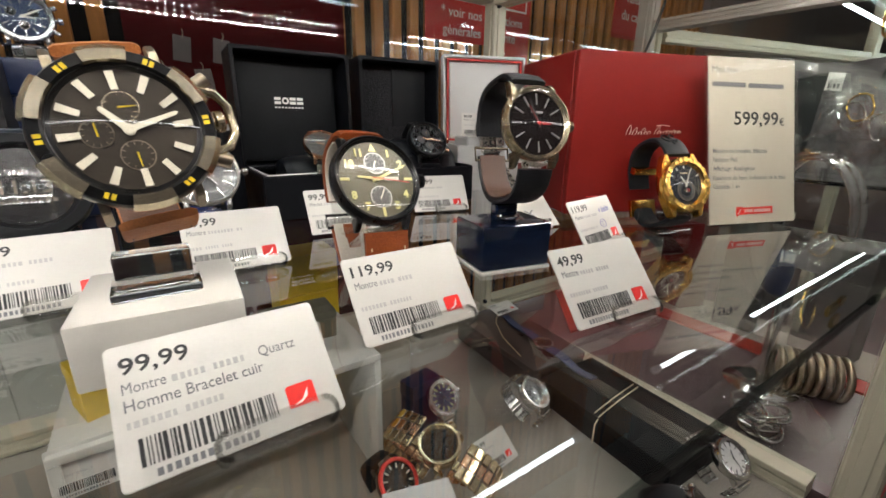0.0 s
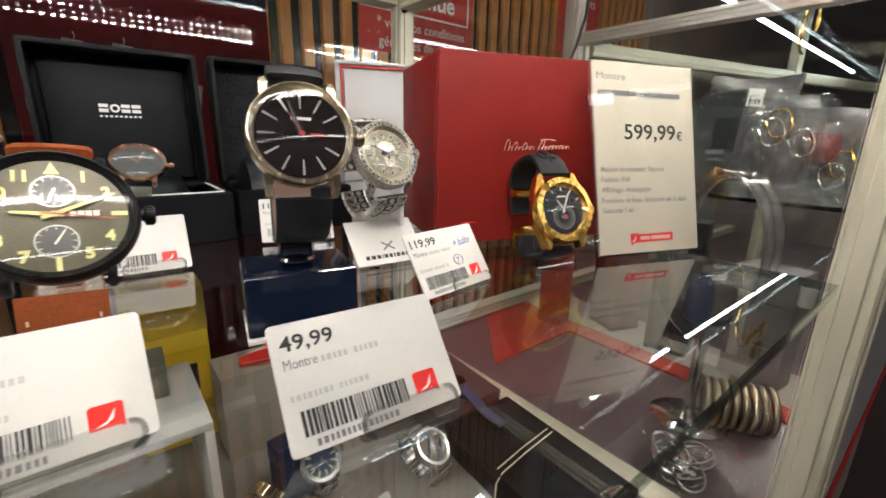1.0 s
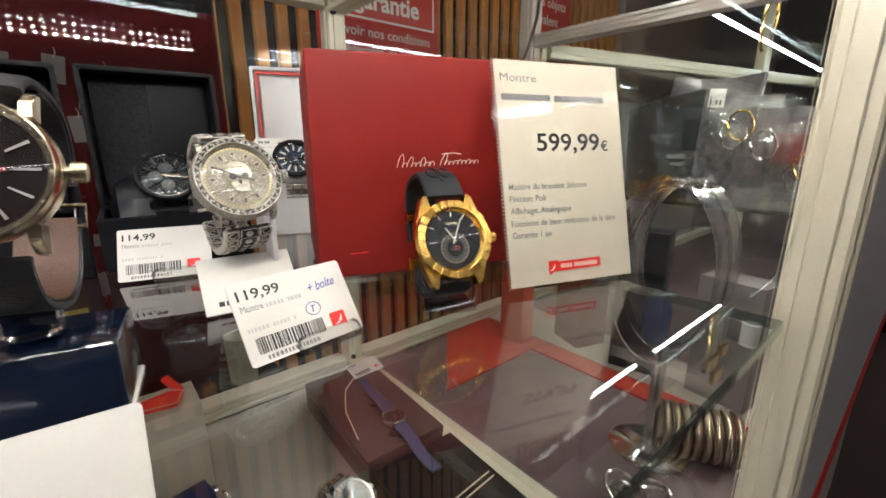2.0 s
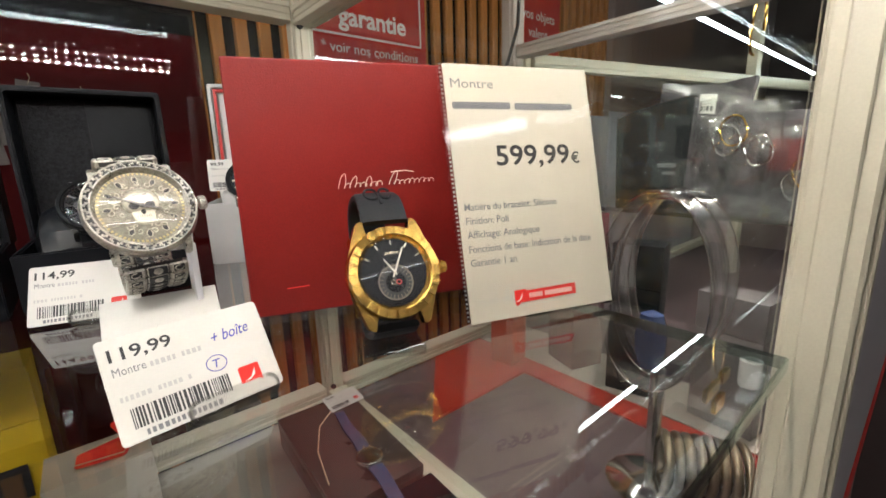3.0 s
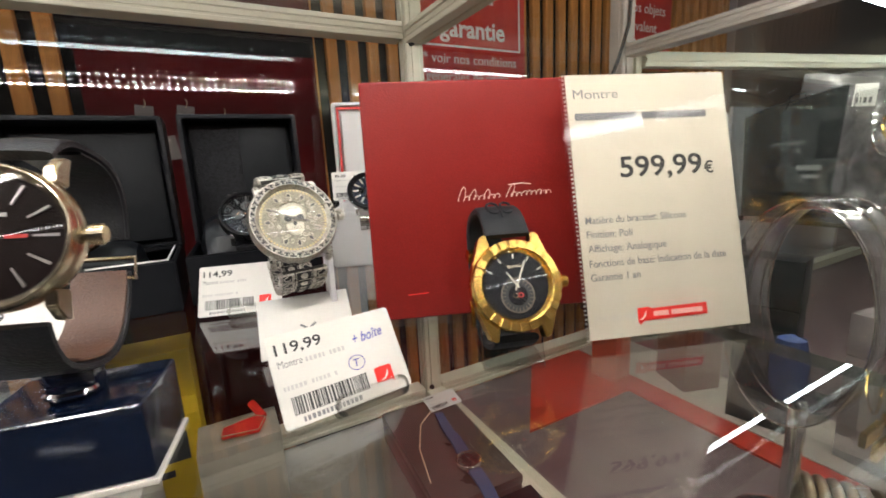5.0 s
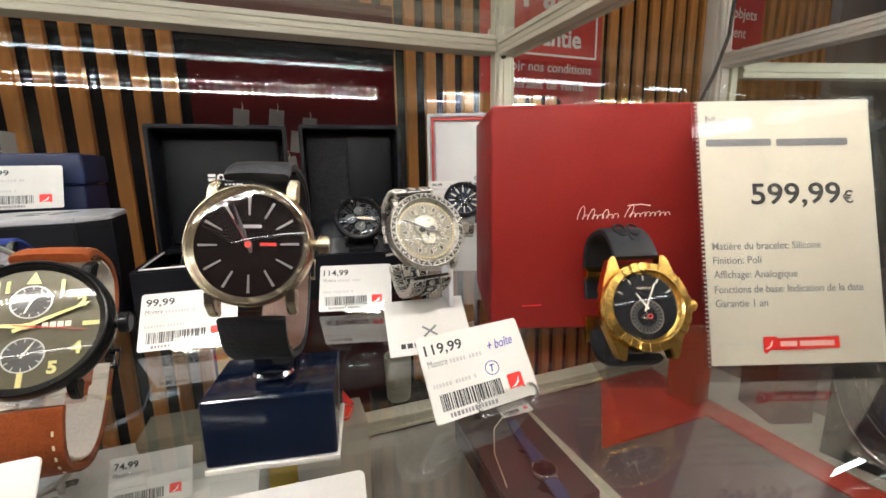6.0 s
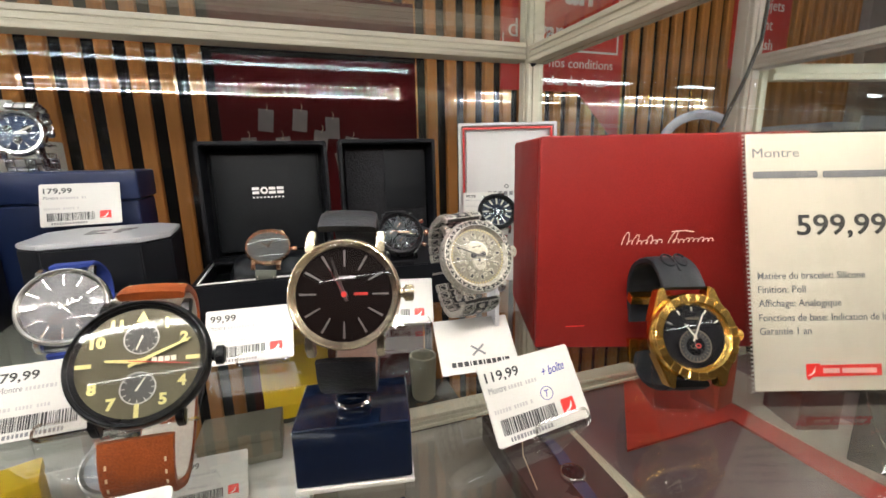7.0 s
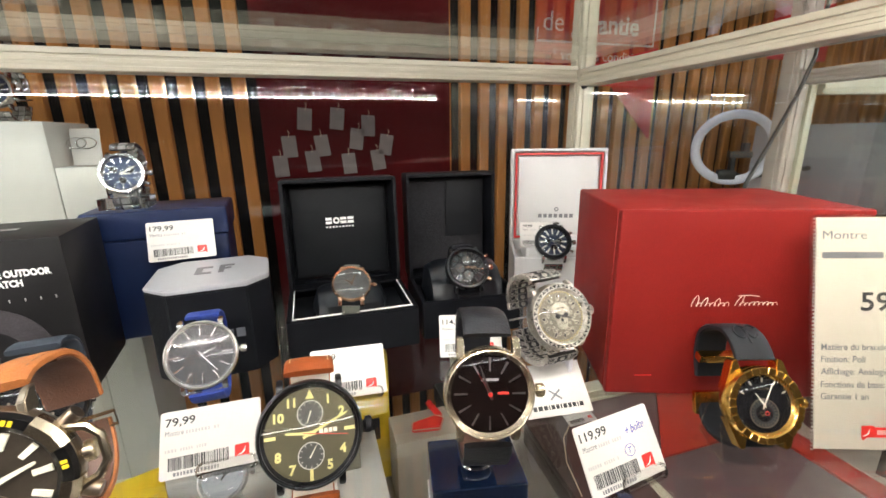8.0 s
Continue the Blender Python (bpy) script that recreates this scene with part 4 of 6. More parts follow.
    if links:
        link_strap((up, lo), strap_w, strap_t, part("bracelet", box(-strap_w / 2, -0.0006, -2 * b - 0.002, strap_w / 2, 0.0006, -2 * b + 0.0005), strap_mat, w), strap_mat, centre=links if links is not True else None, inlay=inlay)
    elif strap_mat:
        ws = [strap_w * (1 - 0.10 * k / 16) for k in range(17)]
        us = part("strap", ribbon(up, ws, strap_t, bulge=bulge), strap_mat, w)
        ls = part("strap", ribbon(lo, ws, strap_t, bulge=bulge), strap_mat, w)
        if inner:
            ins = inner if isinstance(inner, tuple) else (inner, inner)
            for side, lined in zip((up, lo), ins):
                part("lining", ribbon([(y * 0.94, -b + (z + b) * 0.94) for y, z in side[5:]], [v * 0.93 for v in ws[5:]], strap_t * 0.4), lined, w)
        if stitch:
            stitches(up, strap_w * 0.97, strap_t * 1.0, us, material=stitch)
            stitches(lo, strap_w * 0.97, strap_t * 1.0, ls, material=stitch)
        if back:
            bk = tube([(-strap_w * 0.55, 0, 0), (-strap_w * 0.55, 0.007, -0.001), (strap_w * 0.55, 0.007, -0.001), (strap_w * 0.55, 0, 0)], 0.0009, 6, True)
            part("buckle", moved(bk, 0, -a * 0.30, -2 * b * 0.985, 8), crown_mat or case, w)
    return w, dl, zd


def markers(dl, R0, R1, w0, w1, zd, material, skip=(), h=0.0005, count=12, long=()):
    base = mesh_of(bar(w0, w1, R0, R1, zd, zd + h), "hour_marker")
    base.materials.append(material)
    for k in range(count):
        if k in skip:
            continue
        ob = new("hour_marker", base)
        ob.parent = dl
        ob.matrix_local = pose(0, 0, 0, 0, 0, -360 * k / count)


def minute_ring(dl, r0, r1, zd, material, n=60, w=0.00022, big=0):
    bm = bmesh.new()
    for k in range(n):
        if big and k % big == 0:
            continue
        join(bm, moved(box(-w / 2, r0, zd, w / 2, r1, zd + 0.00012), 0, 0, 0, 0, 0, 360 * k / n))
    tagged(part("minute_track", bm, material, dl, "", False), kind="stuff")


def hand(dl, name, length, w0, w1, zd, angle, material, tail=0.2, h=0.0003):
    bm = prism([(-w0 / 2, -length * tail), (w0 / 2, -length * tail), (w0 / 2, 0), (w0 / 2 * 1.1, length * 0.15), (w1 / 2, length * 0.95), (0, length), (-w1 / 2, length * 0.95), (-w0 / 2 * 1.1, length * 0.15), (-w0 / 2, 0)], zd, zd + h)
    join(bm, disc(w0 * 0.9, zd, zd + h * 1.3, 16))
    ob = part(name, bm, material, dl)
    ob.matrix_local = pose(0, 0, 0, 0, 0, -angle)
    return ob


def subdial(dl, x, y, r, zd, ring_mat, face_mat, hand_mat, angle, ticks=12):
    sd = part("subdial", moved(disc(r * 0.93, zd - 0.0001, zd + 0.00008, 32), x, y), face_mat, dl)
    bm = lathe([(r * 0.93, zd), (r, zd), (r, zd + 0.00025), (r * 0.93, zd + 0.00025), (r * 0.93, zd)], 36)
    for k in range(ticks):
        join(bm, moved(box(-0.00012, r * 0.72, zd, 0.00012, r * 0.92, zd + 0.0002), 0, 0, 0, 0, 0, 360 * k / ticks))
    moved(bm, x, y)
    sd2 = part("subdial_ring", bm, ring_mat, dl)
    hd = prism([(-0.0003, -r * 0.2), (0.0003, -r * 0.2), (0.00015, r * 0.75), (-0.00015, r * 0.75)], zd + 0.0002, zd + 0.0004)
    part("subdial_hand", moved(moved(hd, 0, 0, 0, 0, 0, -angle), x, y), hand_mat, dl)


def numerals(dl, words, r, size, zd, material, bold=0.0002):
    for k, s in words:
        a = radians(90 - 30 * k)
        bm = letters(s, size, 0.0002, 0, bold, "CENTER")
        part("numeral", moved(bm, r * math.cos(a), r * math.sin(a) - size * 0.35, zd + 0.0002), material, dl)


def at(x, y, z, yaw, tilt, roll=0.0):
    return pose(x, y, z, 90 - tilt, 0, yaw) @ pose(0, 0, 0, 0, 0, roll)


# olive dial pilot watch on tan leather
w, dl, zd = watch(at(0.092, 0.187, 1.060, 2, 30, -4), "black pilot watch with olive dial and tan leather strap", 0.0228, BLACKMETAL, BLACKMETAL, DIALOLIVE, 0.0225, TANLEATHER, 0.0315, 0.0220, a_lo=0.0450,
                  stitch=THREAD, inner=LIGHTLEATHER, strap_t=0.0032, crown_mat=BLACKMETAL, dial_r=0.90, crown=0.0034)
r = 0.0205
numerals(dl, ((1, "1"), (2, "2"), (4, "4"), (5, "5"), (7, "7"), (8, "8"), (10, "10"), (11, "11")), r * 0.76, 0.0052, zd, LUME)
markers(dl, r * 0.70, r * 0.92, 0.0014, 0.0014, zd, LUME, (0, 1, 2, 4, 5, 7, 8, 10, 11), 0.0003)
part("hour_marker", prism([(-0.0019, r * 0.70), (0.0019, r * 0.70), (0, r * 0.90)], zd, zd + 0.0003), LUME, dl)
minute_ring(dl, r * 0.93, r * 0.985, zd, LUME)
subdial(dl, 0, r * 0.40, r * 0.27, zd, BRUSHED, DIALGREY, LUMEWHITE, 200)
subdial(dl, 0, -r * 0.44, r * 0.27, zd, BRUSHED, DIALGREY, LUMEWHITE, 30)
part("logo", boxes((0.0036, -0.0006, zd, 0.0052, 0.0012, zd + 0.0001), (0.0056, -0.0006, zd, 0.0072, 0.0012, zd + 0.0001), (0.0076, -0.0006, zd, 0.0092, 0.0012, zd + 0.0001), (0.0096, -0.0006, zd, 0.0112, 0.0012, zd + 0.0001)), LUMEWHITE, dl, "pale plain logo blocks", False)
hand(dl, "hour_hand", r * 0.52, 0.0012, 0.0008, zd + 0.0006, -84, LUME)
hand(dl, "minute_hand", r * 0.86, 0.0011, 0.0006, zd + 0.0009, 66, LUME)
hand(dl, "second_hand", r * 0.80, 0.0003, 0.0002, zd + 0.0012, 98, REDHAND)

# large black dial watch on black leather
w, dl, zd = watch(at(0.162, 0.153, 1.087, -13, 16, -2), "round steel watch with plain black dial and black leather strap", 0.0183, CHAMPAGNE, CHAMPAGNE, DIALBROWN, 0.0195, BLACKLEATHER, 0.0290, 0.0240, a_lo=0.0350,
                  inner=(BLACKLEATHER, BROWNLEATHER), strap_t=0.0026, dial_r=0.90, fluted=0, crown=0.0026, lug=0.0075, crown_mat=CHAMPAGNE)
r = 0.0164
markers(dl, r * 0.54, r * 0.86, 0.0004, 0.0007, zd, BRUSHED)
minute_ring(dl, r * 0.95, r * 0.985, zd, DARKMETAL)
hand(dl, "hour_hand", r * 0.42, 0.0012, 0.0006, zd + 0.0006, -28, DARKMETAL)
hand(dl, "minute_hand", r * 0.74, 0.0010, 0.0005, zd + 0.0009, -20, DARKMETAL)
hand(dl, "second_hand", r * 0.60, 0.00018, 0.00012, zd + 0.0012, -30, mat("dark_red_paint", (0.22, 0.015, 0.012), 0.4))
part("logo", boxes((-0.0034, r * 0.30, zd, 0.0034, r * 0.36, zd + 0.0001)), PALEINK, dl, "pale logo bar", False)
part("logo", moved(disc(0.0009, zd + 0.0013, zd + 0.0016, 12), 0, 0), REDHAND, dl, "red centre cap")
part("logo", boxes((0.003, -0.0004, zd, 0.0075, 0.0005, zd + 0.0001)), REDHAND, dl, "red print bar", False)

# engraved silver watch on an engraved bracelet
BONE = mat("pale_silver_relief", (0.46, 0.43, 0.34), 0.42, 0.55, 0.25, 300, 0.3)
w, dl, zd = watch(at(0.2425, 0.2295, 1.0755, 0, 24, 3), "antique silver watch with deeply engraved dial and bracelet", 0.0210, OLDSILVER, OLDSILVER, DIALSILVER, 0.0235, OLDSILVER, 0.0290, 0.0240,
                  links=OLDSILVER, inlay=INK, strap_t=0.0034, dial_r=0.80, fluted=0, crown=0.0030, h=0.011)
r = 0.0162
part("engraving_ground", lathe([(0.0172, 0.00375), (0.0172, 0.0040), (0.0199, 0.0038), (0.0199, 0.0036)], 64), INK, w, "black ground of the engraved bezel")
bm = bmesh.new()
rr = random.Random(3)
for k in range(40):      # scrolls that run round the bezel
    a0, way = 9 * k, 1 if k % 2 else -1
    join(bm, moved(tube([(0.0013 * (q / 4 - 0.5), 0.01855 + way * 0.0009 * math.sin(q * 1.3), 0.0041) for q in range(6)], 0.00036, 5), 0, 0, 0, 0, 0, a0))
for rad_ in (0.0173, 0.0198):
    join(bm, tube([(rad_ * math.cos(q), rad_ * math.sin(q), 0.0040) for q in np.linspace(0, 2 * math.pi, 64)[:-1]], 0.0004, 6, True))
part("engraving", bm, OLDSILVER, w, "silver scrolls round the bezel")
bm = bmesh.new()
for k in range(30):      # uneven curls in two rings
    ring, a0 = r * (0.50 if k % 2 else 0.66) + rr.uniform(-0.0008, 0.0008), 12 * k + rr.uniform(-5, 5)
    turn, big, way = rr.uniform(0, 6.28), rr.uniform(0.0010, 0.0017), rr.choice((-1, 1))
    curl = [(big * (1 - 0.11 * q) * math.cos(turn + way * 0.85 * q), ring + big * (1 - 0.11 * q) * math.sin(turn + way * 0.85 * q), zd + 0.0003) for q in range(8)]
    join(bm, moved(tube(curl, rr.uniform(0.00022, 0.00034), 5), 0, 0, 0, 0, 0, a0))
part("scrolls", bm, BONE, dl, "raised silver scrolls")
for k in range(12):      # lozenge hour markers, dark with a silver rim
    m = pose(0, 0, 0, 0, 0, 30 * k)
    loz = [(0, 0.0100), (0.0011, 0.0118), (0.0006, 0.0134), (-0.0006, 0.0134), (-0.0011, 0.0118)]
    part("hour_marker", prism(loz, zd, zd + 0.0004), INK, dl).matrix_local = m
    part("marker_rim", tube([(x, y, zd + 0.0005) for x, y in loz], 0.00022, 5, True), BONE, dl).matrix_local = m
minute_ring(dl, r * 0.90, r * 0.99, zd, mat("yellowed_ring", (0.45, 0.36, 0.17), 0.4, 0.5), 60, 0.0008)
pl = lathe([(0, 0.0020), (0.0035, 0.00175), (0.0056, 0.0011), (0.0066, 0.0003), (0.0067, 0)], 28)      # raised relief in the middle
bmesh.ops.transform(pl, matrix=Matrix.Translation((0, 0.0024, zd)) @ Matrix.Diagonal((1, 0.92, 1, 1)), verts=pl.verts)
jaw = prism([(-0.0042, -0.0015), (-0.0036, -0.0062), (-0.0020, -0.0080), (0.0020, -0.0080), (0.0036, -0.0062), (0.0042, -0.0015)], zd, zd + 0.0013, 0.0005)
join(pl, jaw)
part("relief", pl, BONE, dl, "raised plain relief in the middle")
for hx, hy, hw, hh in ((-0.0027, 0.0004, 0.0020, 0.0016), (0.0027, 0.0004, 0.0020, 0.0016), (0, -0.0024, 0.0009, 0.0012)):
    hl = lathe([(0, 0.0003), (0.7, 0.0003), (1, 0)], 16)
    bmesh.ops.transform(hl, matrix=Matrix.Translation((hx, hy, zd + 0.00165 if hy > 0 else zd + 0.0014)) @ Matrix.Diagonal((hw, hh, 1, 1)), verts=hl.verts)
    part("relief_hollow", hl, INK, dl, "dark hollow of the relief")
bm = bmesh.new()
for k in range(7):
    join(bm, box(-0.0026 + 0.0008 * k, -0.0052, zd + 0.0012, -0.0024 + 0.0008 * k, -0.0038, zd + 0.0014))
part("relief_lines", bm, DARKMETAL, dl, "", False)
part("logo", boxes((-0.0026, 0.0046, zd + 0.0016, 0.0026, 0.0053, zd + 0.0018)), DARKMETAL, dl, "dark logo bar", False)
hand(dl, "hour_hand", r * 0.45, 0.0010, 0.0006, zd + 0.0022, 110, DARKMETAL)
hand(dl, "minute_hand", r * 0.72, 0.0008, 0.0005, zd + 0.0024, -62, DARKMETAL)

# gold watch on black silicone
w, dl, zd = watch(at(0.319, 0.154, 1.046, -18, 22, 0), "polished gold sports watch with black dial and black silicone strap", 0.0202, GOLD, GOLD, DIALBLACK, 0.0205, RUBBER, 0.0390, 0.0220, a_lo=0.0252,
                  strap_t=0.0034, dial_r=0.76, fluted=0, crown=0.0026, bulge=0.05, h=0.011, lug=0.0050)
r = 0.0145
bz = mesh_of(box(-0.0018, 0.0157, 0.0034, 0.0018, 0.0195, 0.0043, 0.0003, 1), "bezel_facet")
bz.materials.append(GOLD)
for k in range(26):
    if k % 6 == 3:
        continue
    ob = new("bezel_facet", bz)
    ob.parent = w
    ob.matrix_local = pose(0, 0, 0, 0, 0, 360 * k / 26)
subdial(dl, 0, -r * 0.30, r * 0.52, zd, BRONZEGREY, DIALGREY, DARKMETAL, 0, 24)
part("subdial_core", moved(disc(r * 0.30, zd, zd + 0.0003, 24), 0, -r * 0.30), DIALBLACK, dl)
part("emblem", tube([(-0.0011 + 0.0011 * math.cos(k), -r * 0.30 + 0.0009 * math.sin(k), zd + 0.0005) for k in np.linspace(0, 5.6, 10)], 0.00022, 5, True), CHAMPAGNE, dl)
part("emblem", tube([(0.0012 + 0.0011 * math.cos(k), -r * 0.30 + 0.0009 * math.sin(k), zd + 0.0005) for k in np.linspace(0, 5.6, 10)], 0.00022, 5, True), REDHAND, dl, "red half of the emblem")
hand(dl, "hour_hand", r * 0.50, 0.0006, 0.0005, zd + 0.0006, -35, LUMEWHITE)
hand(dl, "minute_hand", r * 0.80, 0.0006, 0.0005, zd + 0.0008, 25, LUMEWHITE)
markers(dl, r * 0.80, r * 0.94, 0.0005, 0.0005, zd, LUMEWHITE, (3, 4, 5, 6, 7, 8, 9))
part("logo", boxes((-0.0032, r * 0.52, zd, 0.0032, r * 0.60, zd + 0.0001)), CHAMPAGNE, dl, "gold logo bar", False)
for sx in (-1, 1):      # broad tapering shoulders of the case
    for sy in (-1, 1):
        tip = [(sx * 0.0090, sy * 0.0165), (sx * 0.0186, sy * 0.0072), (sx * 0.0134, sy * 0.0222), (sx * 0.0106, sy * 0.0235)]
        part("shoulder", prism(tip, -0.0066, 0.0002, 0.0005), GOLD, w)
up = half_loop(0.0390, 0.0220, 0.62, 1, 10, 2.2, 0.72)
bm = bmesh.new()
mid = up[3]
for cx, rx_ in ((-0.0030, 0.0030), (0.0034, 0.0026)):      # embossed rings and a bar of the moulded monogram
    join(bm, tube([(cx + rx_ * math.cos(q), mid[0] * 1.04 + 0.0042 * math.sin(q) * 0.75, mid[1] + 0.0019 - 0.0042 * math.sin(q) * 0.62) for q in np.linspace(0.5, 5.8, 14)], 0.0006, 6))
join(bm, tube([(0.0, y * 1.04, z + 0.0017) for y, z in up[1:5]], 0.0006, 6))
part("raised_letter_bars", bm, RUBBER, w, "raised bars moulded in the strap")
part("clasp", moved(box(-0.0115, -0.004, -0.002, 0.0115, 0.010, 0.002, 0.0008), 0, -0.012, -0.0440, 6), GOLD, w, "gold folding clasp")
part("keeper", moved(boxes((-0.0118, -0.003, -0.0026, 0.0118, 0.003, 0.0026, 0.0008)), 0, 0.020, -0.0350, -55), GOLD, w)

# grey-blue dial on blue woven strap
w, dl, zd = watch(at(0.0275, 0.289, 1.056, 3, 28, 0), "slim steel watch with grey-blue dial and blue woven strap", 0.0212, STEEL, BRUSHED, mat("slate_sunray_dial", (0.05, 0.05, 0.052), 0.35, 0.4, 0.15, 60), 0.0195, BLUEFABRIC, 0.0285, 0.0230,
                  strap_t=0.0022, dial_r=0.90, crown=0.0022, h=0.008, bulge=0.0)
r = 0.0190
markers(dl, r * 0.62, r * 0.93, 0.0007, 0.0007, zd, STEEL)
part("inner_disc", disc(r * 0.60, zd, zd + 0.00012), mat("pale_blue_disc", (0.075, 0.09, 0.13), 0.35, 0.4), dl)
minute_ring(dl, r * 0.95, r * 0.985, zd, STEEL)
hand(dl, "hour_hand", r * 0.48, 0.0010, 0.0004, zd + 0.0005, 70, STEEL)
hand(dl, "minute_hand", r * 0.75, 0.0008, 0.0003, zd + 0.0008, 142, STEEL)

# small slate dial, rose gold
w, dl, zd = watch(at(0.127, 0.362, 1.066, 0, 50, -8), "thin rose gold watch with slate dial and grey strap", 0.0165, ROSE, ROSE, DIALGREY, 0.0145, GREYLEATHER, 0.0235, 0.0150,
                  strap_t=0.0022, dial_r=0.93, crown=0.0018, h=0.007, stitch=LIGHTLEATHER, back=False)
r = 0.0150
markers(dl, r * 0.78, r * 0.93, 0.0004, 0.0004, zd, ROSE)
subdial(dl, 0, -r * 0.45, r * 0.24, zd, ROSE, DIALGREY, ROSE, 90)
hand(dl, "hour_hand", r * 0.45, 0.0006, 0.0004, zd + 0.0005, -60, ROSE)
hand(dl, "minute_hand", r * 0.70, 0.0006, 0.0003, zd + 0.0008, 20, ROSE)

# black chronograph in the second box
w, dl, zd = watch(at(0.230, 0.360, 1.069, -6, 36, 0), "black chronograph watch with rose gold details on black strap", 0.0200, BLACKMETAL, BLACKMETAL, DIALBLACK, 0.0200, BLACKLEATHER, 0.0270, 0.0220,
                  strap_t=0.0028, dial_r=0.84, crown=0.0026, crown_mat=ROSE, back=False)
r = 0.0165
markers(dl, r * 0.66, r * 0.93, 0.0009, 0.0011, zd, DARKMETAL)
minute_ring(dl, r * 0.94, r * 0.99, zd, ROSE)
for x, y in ((0, 0.42), (0, -0.42), (-0.42, 0)):
    subdial(dl, x * r, y * r, r * 0.25, zd, DARKMETAL, DIALGREY, ROSE, 40)
hand(dl, "hour_hand", r * 0.5, 0.0010, 0.0006, zd + 0.0006, 88, ROSE)
hand(dl, "minute_hand", r * 0.8, 0.0009, 0.0005, zd + 0.0009, 100, ROSE)
for sy in (-1, 1):
    part("pusher", moved(disc(0.0018, 0, 0.0035, 16), 0.0178, sy * 0.0100, -0.0015, 0, 90, sy * 30), ROSE, w)

# dark blue chronograph in the white box
w, dl, zd = watch(at(0.3335, 0.386, 1.078, -18, 34, 0), "steel chronograph watch with dark blue dial", 0.0192, STEEL, BLACKMETAL, mat("dark_blue_dial", (0.02, 0.03, 0.055), 0.3, 0.4), 0.0190, STEEL, 0.0265, 0.0190,
                  links=True, strap_t=0.0028, dial_r=0.78, crown=0.0024, back=False)
r = 0.0148
markers(dl, r * 0.55, r * 0.92, 0.0012, 0.0014, zd, LUMEWHITE)
for x, y in ((0, -0.42), (-0.42, 0), (0.42, 0)):
    subdial(dl, x * r, y * r, r * 0.22, zd + 0.0003, STEEL, DIALBLACK, STEEL, 200)
hand(dl, "hour_hand", r * 0.5, 0.0012, 0.0008, zd + 0.0009, 85, STEEL)
hand(dl, "minute_hand", r * 0.8, 0.0010, 0.0006, zd + 0.0011, 150, STEEL)
for sy in (-1, 1):
    part("pusher", moved(disc(0.0016, 0, 0.0035, 16), 0.0170, sy * 0.0090, -0.0015, 0, 90, sy * 28), STEEL, w)

# steel chronograph on the navy box
w, dl, zd = watch(at(-0.058, 0.468, 1.1565, 2, 14, 0), "steel bracelet watch with blue dial on a clear stand", 0.0185, STEEL, STEEL, DIALBLUE, 0.0190, STEEL, 0.0290, 0.0180,
                  links=BRUSHED, strap_t=0.0030, dial_r=0.80, crown=0.0024, back=False)
r = 0.0148
markers(dl, r * 0.62, r * 0.92, 0.0010, 0.0010, zd, STEEL)
hand(dl, "hour_hand", r * 0.5, 0.0012, 0.0008, zd + 0.0006, 100, LUMEWHITE)
hand(dl, "minute_hand", r * 0.8, 0.0010, 0.0006, zd + 0.0009, 60, LUMEWHITE)
for x, y in ((-0.42, 0.2), (0.42, 0.2), (0, -0.42)):
    subdial(dl, x * r, y * r, r * 0.22, zd, STEEL, DIALBLACK, STEEL, 30)
for sy in (-1, 1):
    part("pusher", moved(disc(0.0016, 0, 0.0035, 16), 0.0165, sy * 0.0085, -0.0015, 0, 90, sy * 28), STEEL, w)
tagged(copy_thing(w, at(-0.205, 0.605, 1.2375, -6, 12)), "steel bracelet watch standing on a white pillar")
tagged(copy_thing(w, at(-0.290, 0.610, 1.2375, 8, 10)), "steel bracelet watch standing on a white pillar")

# very large bronze-grey watch on cognac leather
w, dl, zd = watch(at(-0.0005, 0.162, 1.0835, 3, 13, 8) @ Matrix.Diagonal((0.87, 0.87, 0.87, 1)), "oversized grey bronze watch with segmented bezel on a cognac leather strap", 0.0268, BRONZEGREY, BLACKMETAL, DIALDIESEL, 0.0260, ORANGELEATHER, 0.0350, 0.0330,
                  inner=BROWNLEATHER, strap_t=0.0036, dial_r=0.80, crown=0.0038, h=0.013, lug=0.0085, stitch=BROWNLEATHER, crown_mat=CHAMPAGNE)
r = 0.0214
seg = bmesh.new()
n = 8
for side_ in (0,):
    vs = []
    for rad_, z in ((0.0217, 0.0040), (0.0222, 0.0058), (0.0255, 0.0056), (0.0276, 0.0030), (0.0276, -0.0010), (0.0262, -0.0010)):
        vs.append([seg.verts.new((rad_ * math.sin(radians(-15 + 30 * k / n)), rad_ * math.cos(radians(-15 + 30 * k / n)), z)) for k in range(n + 1)])
    for a_, b_ in zip(vs, vs[1:]):
        for k in range(n):
            seg.faces.new((a_[k], a_[k + 1], b_[k + 1], b_[k]))
    seg.faces.new([v[0] for v in vs])
    seg.faces.new([v[n] for v in vs][::-1])
    bmesh.ops.recalc_face_normals(seg, faces=seg.faces)
sm = mesh_of(seg, "bezel_segment")
sm.materials.append(CHAMPAGNE)
for k in range(6):
    ob = new("bezel_segment", sm)
    ob.parent = w
    ob.matrix_local = pose(0, 0, 0, 0, 0, 60 * k)
for k in range(6):
    bm = moved(boxes((-0.0016, 0.0226, 0.0040, -0.0003, 0.0246, 0.0048), (0.0003, 0.0226, 0.0040, 0.0016, 0.0246, 0.0048)), 0, 0, 0, 0, 0, 30 + 60 * k)
    part("bezel_number_bars", bm, YELLOWHAND, w, "", False)
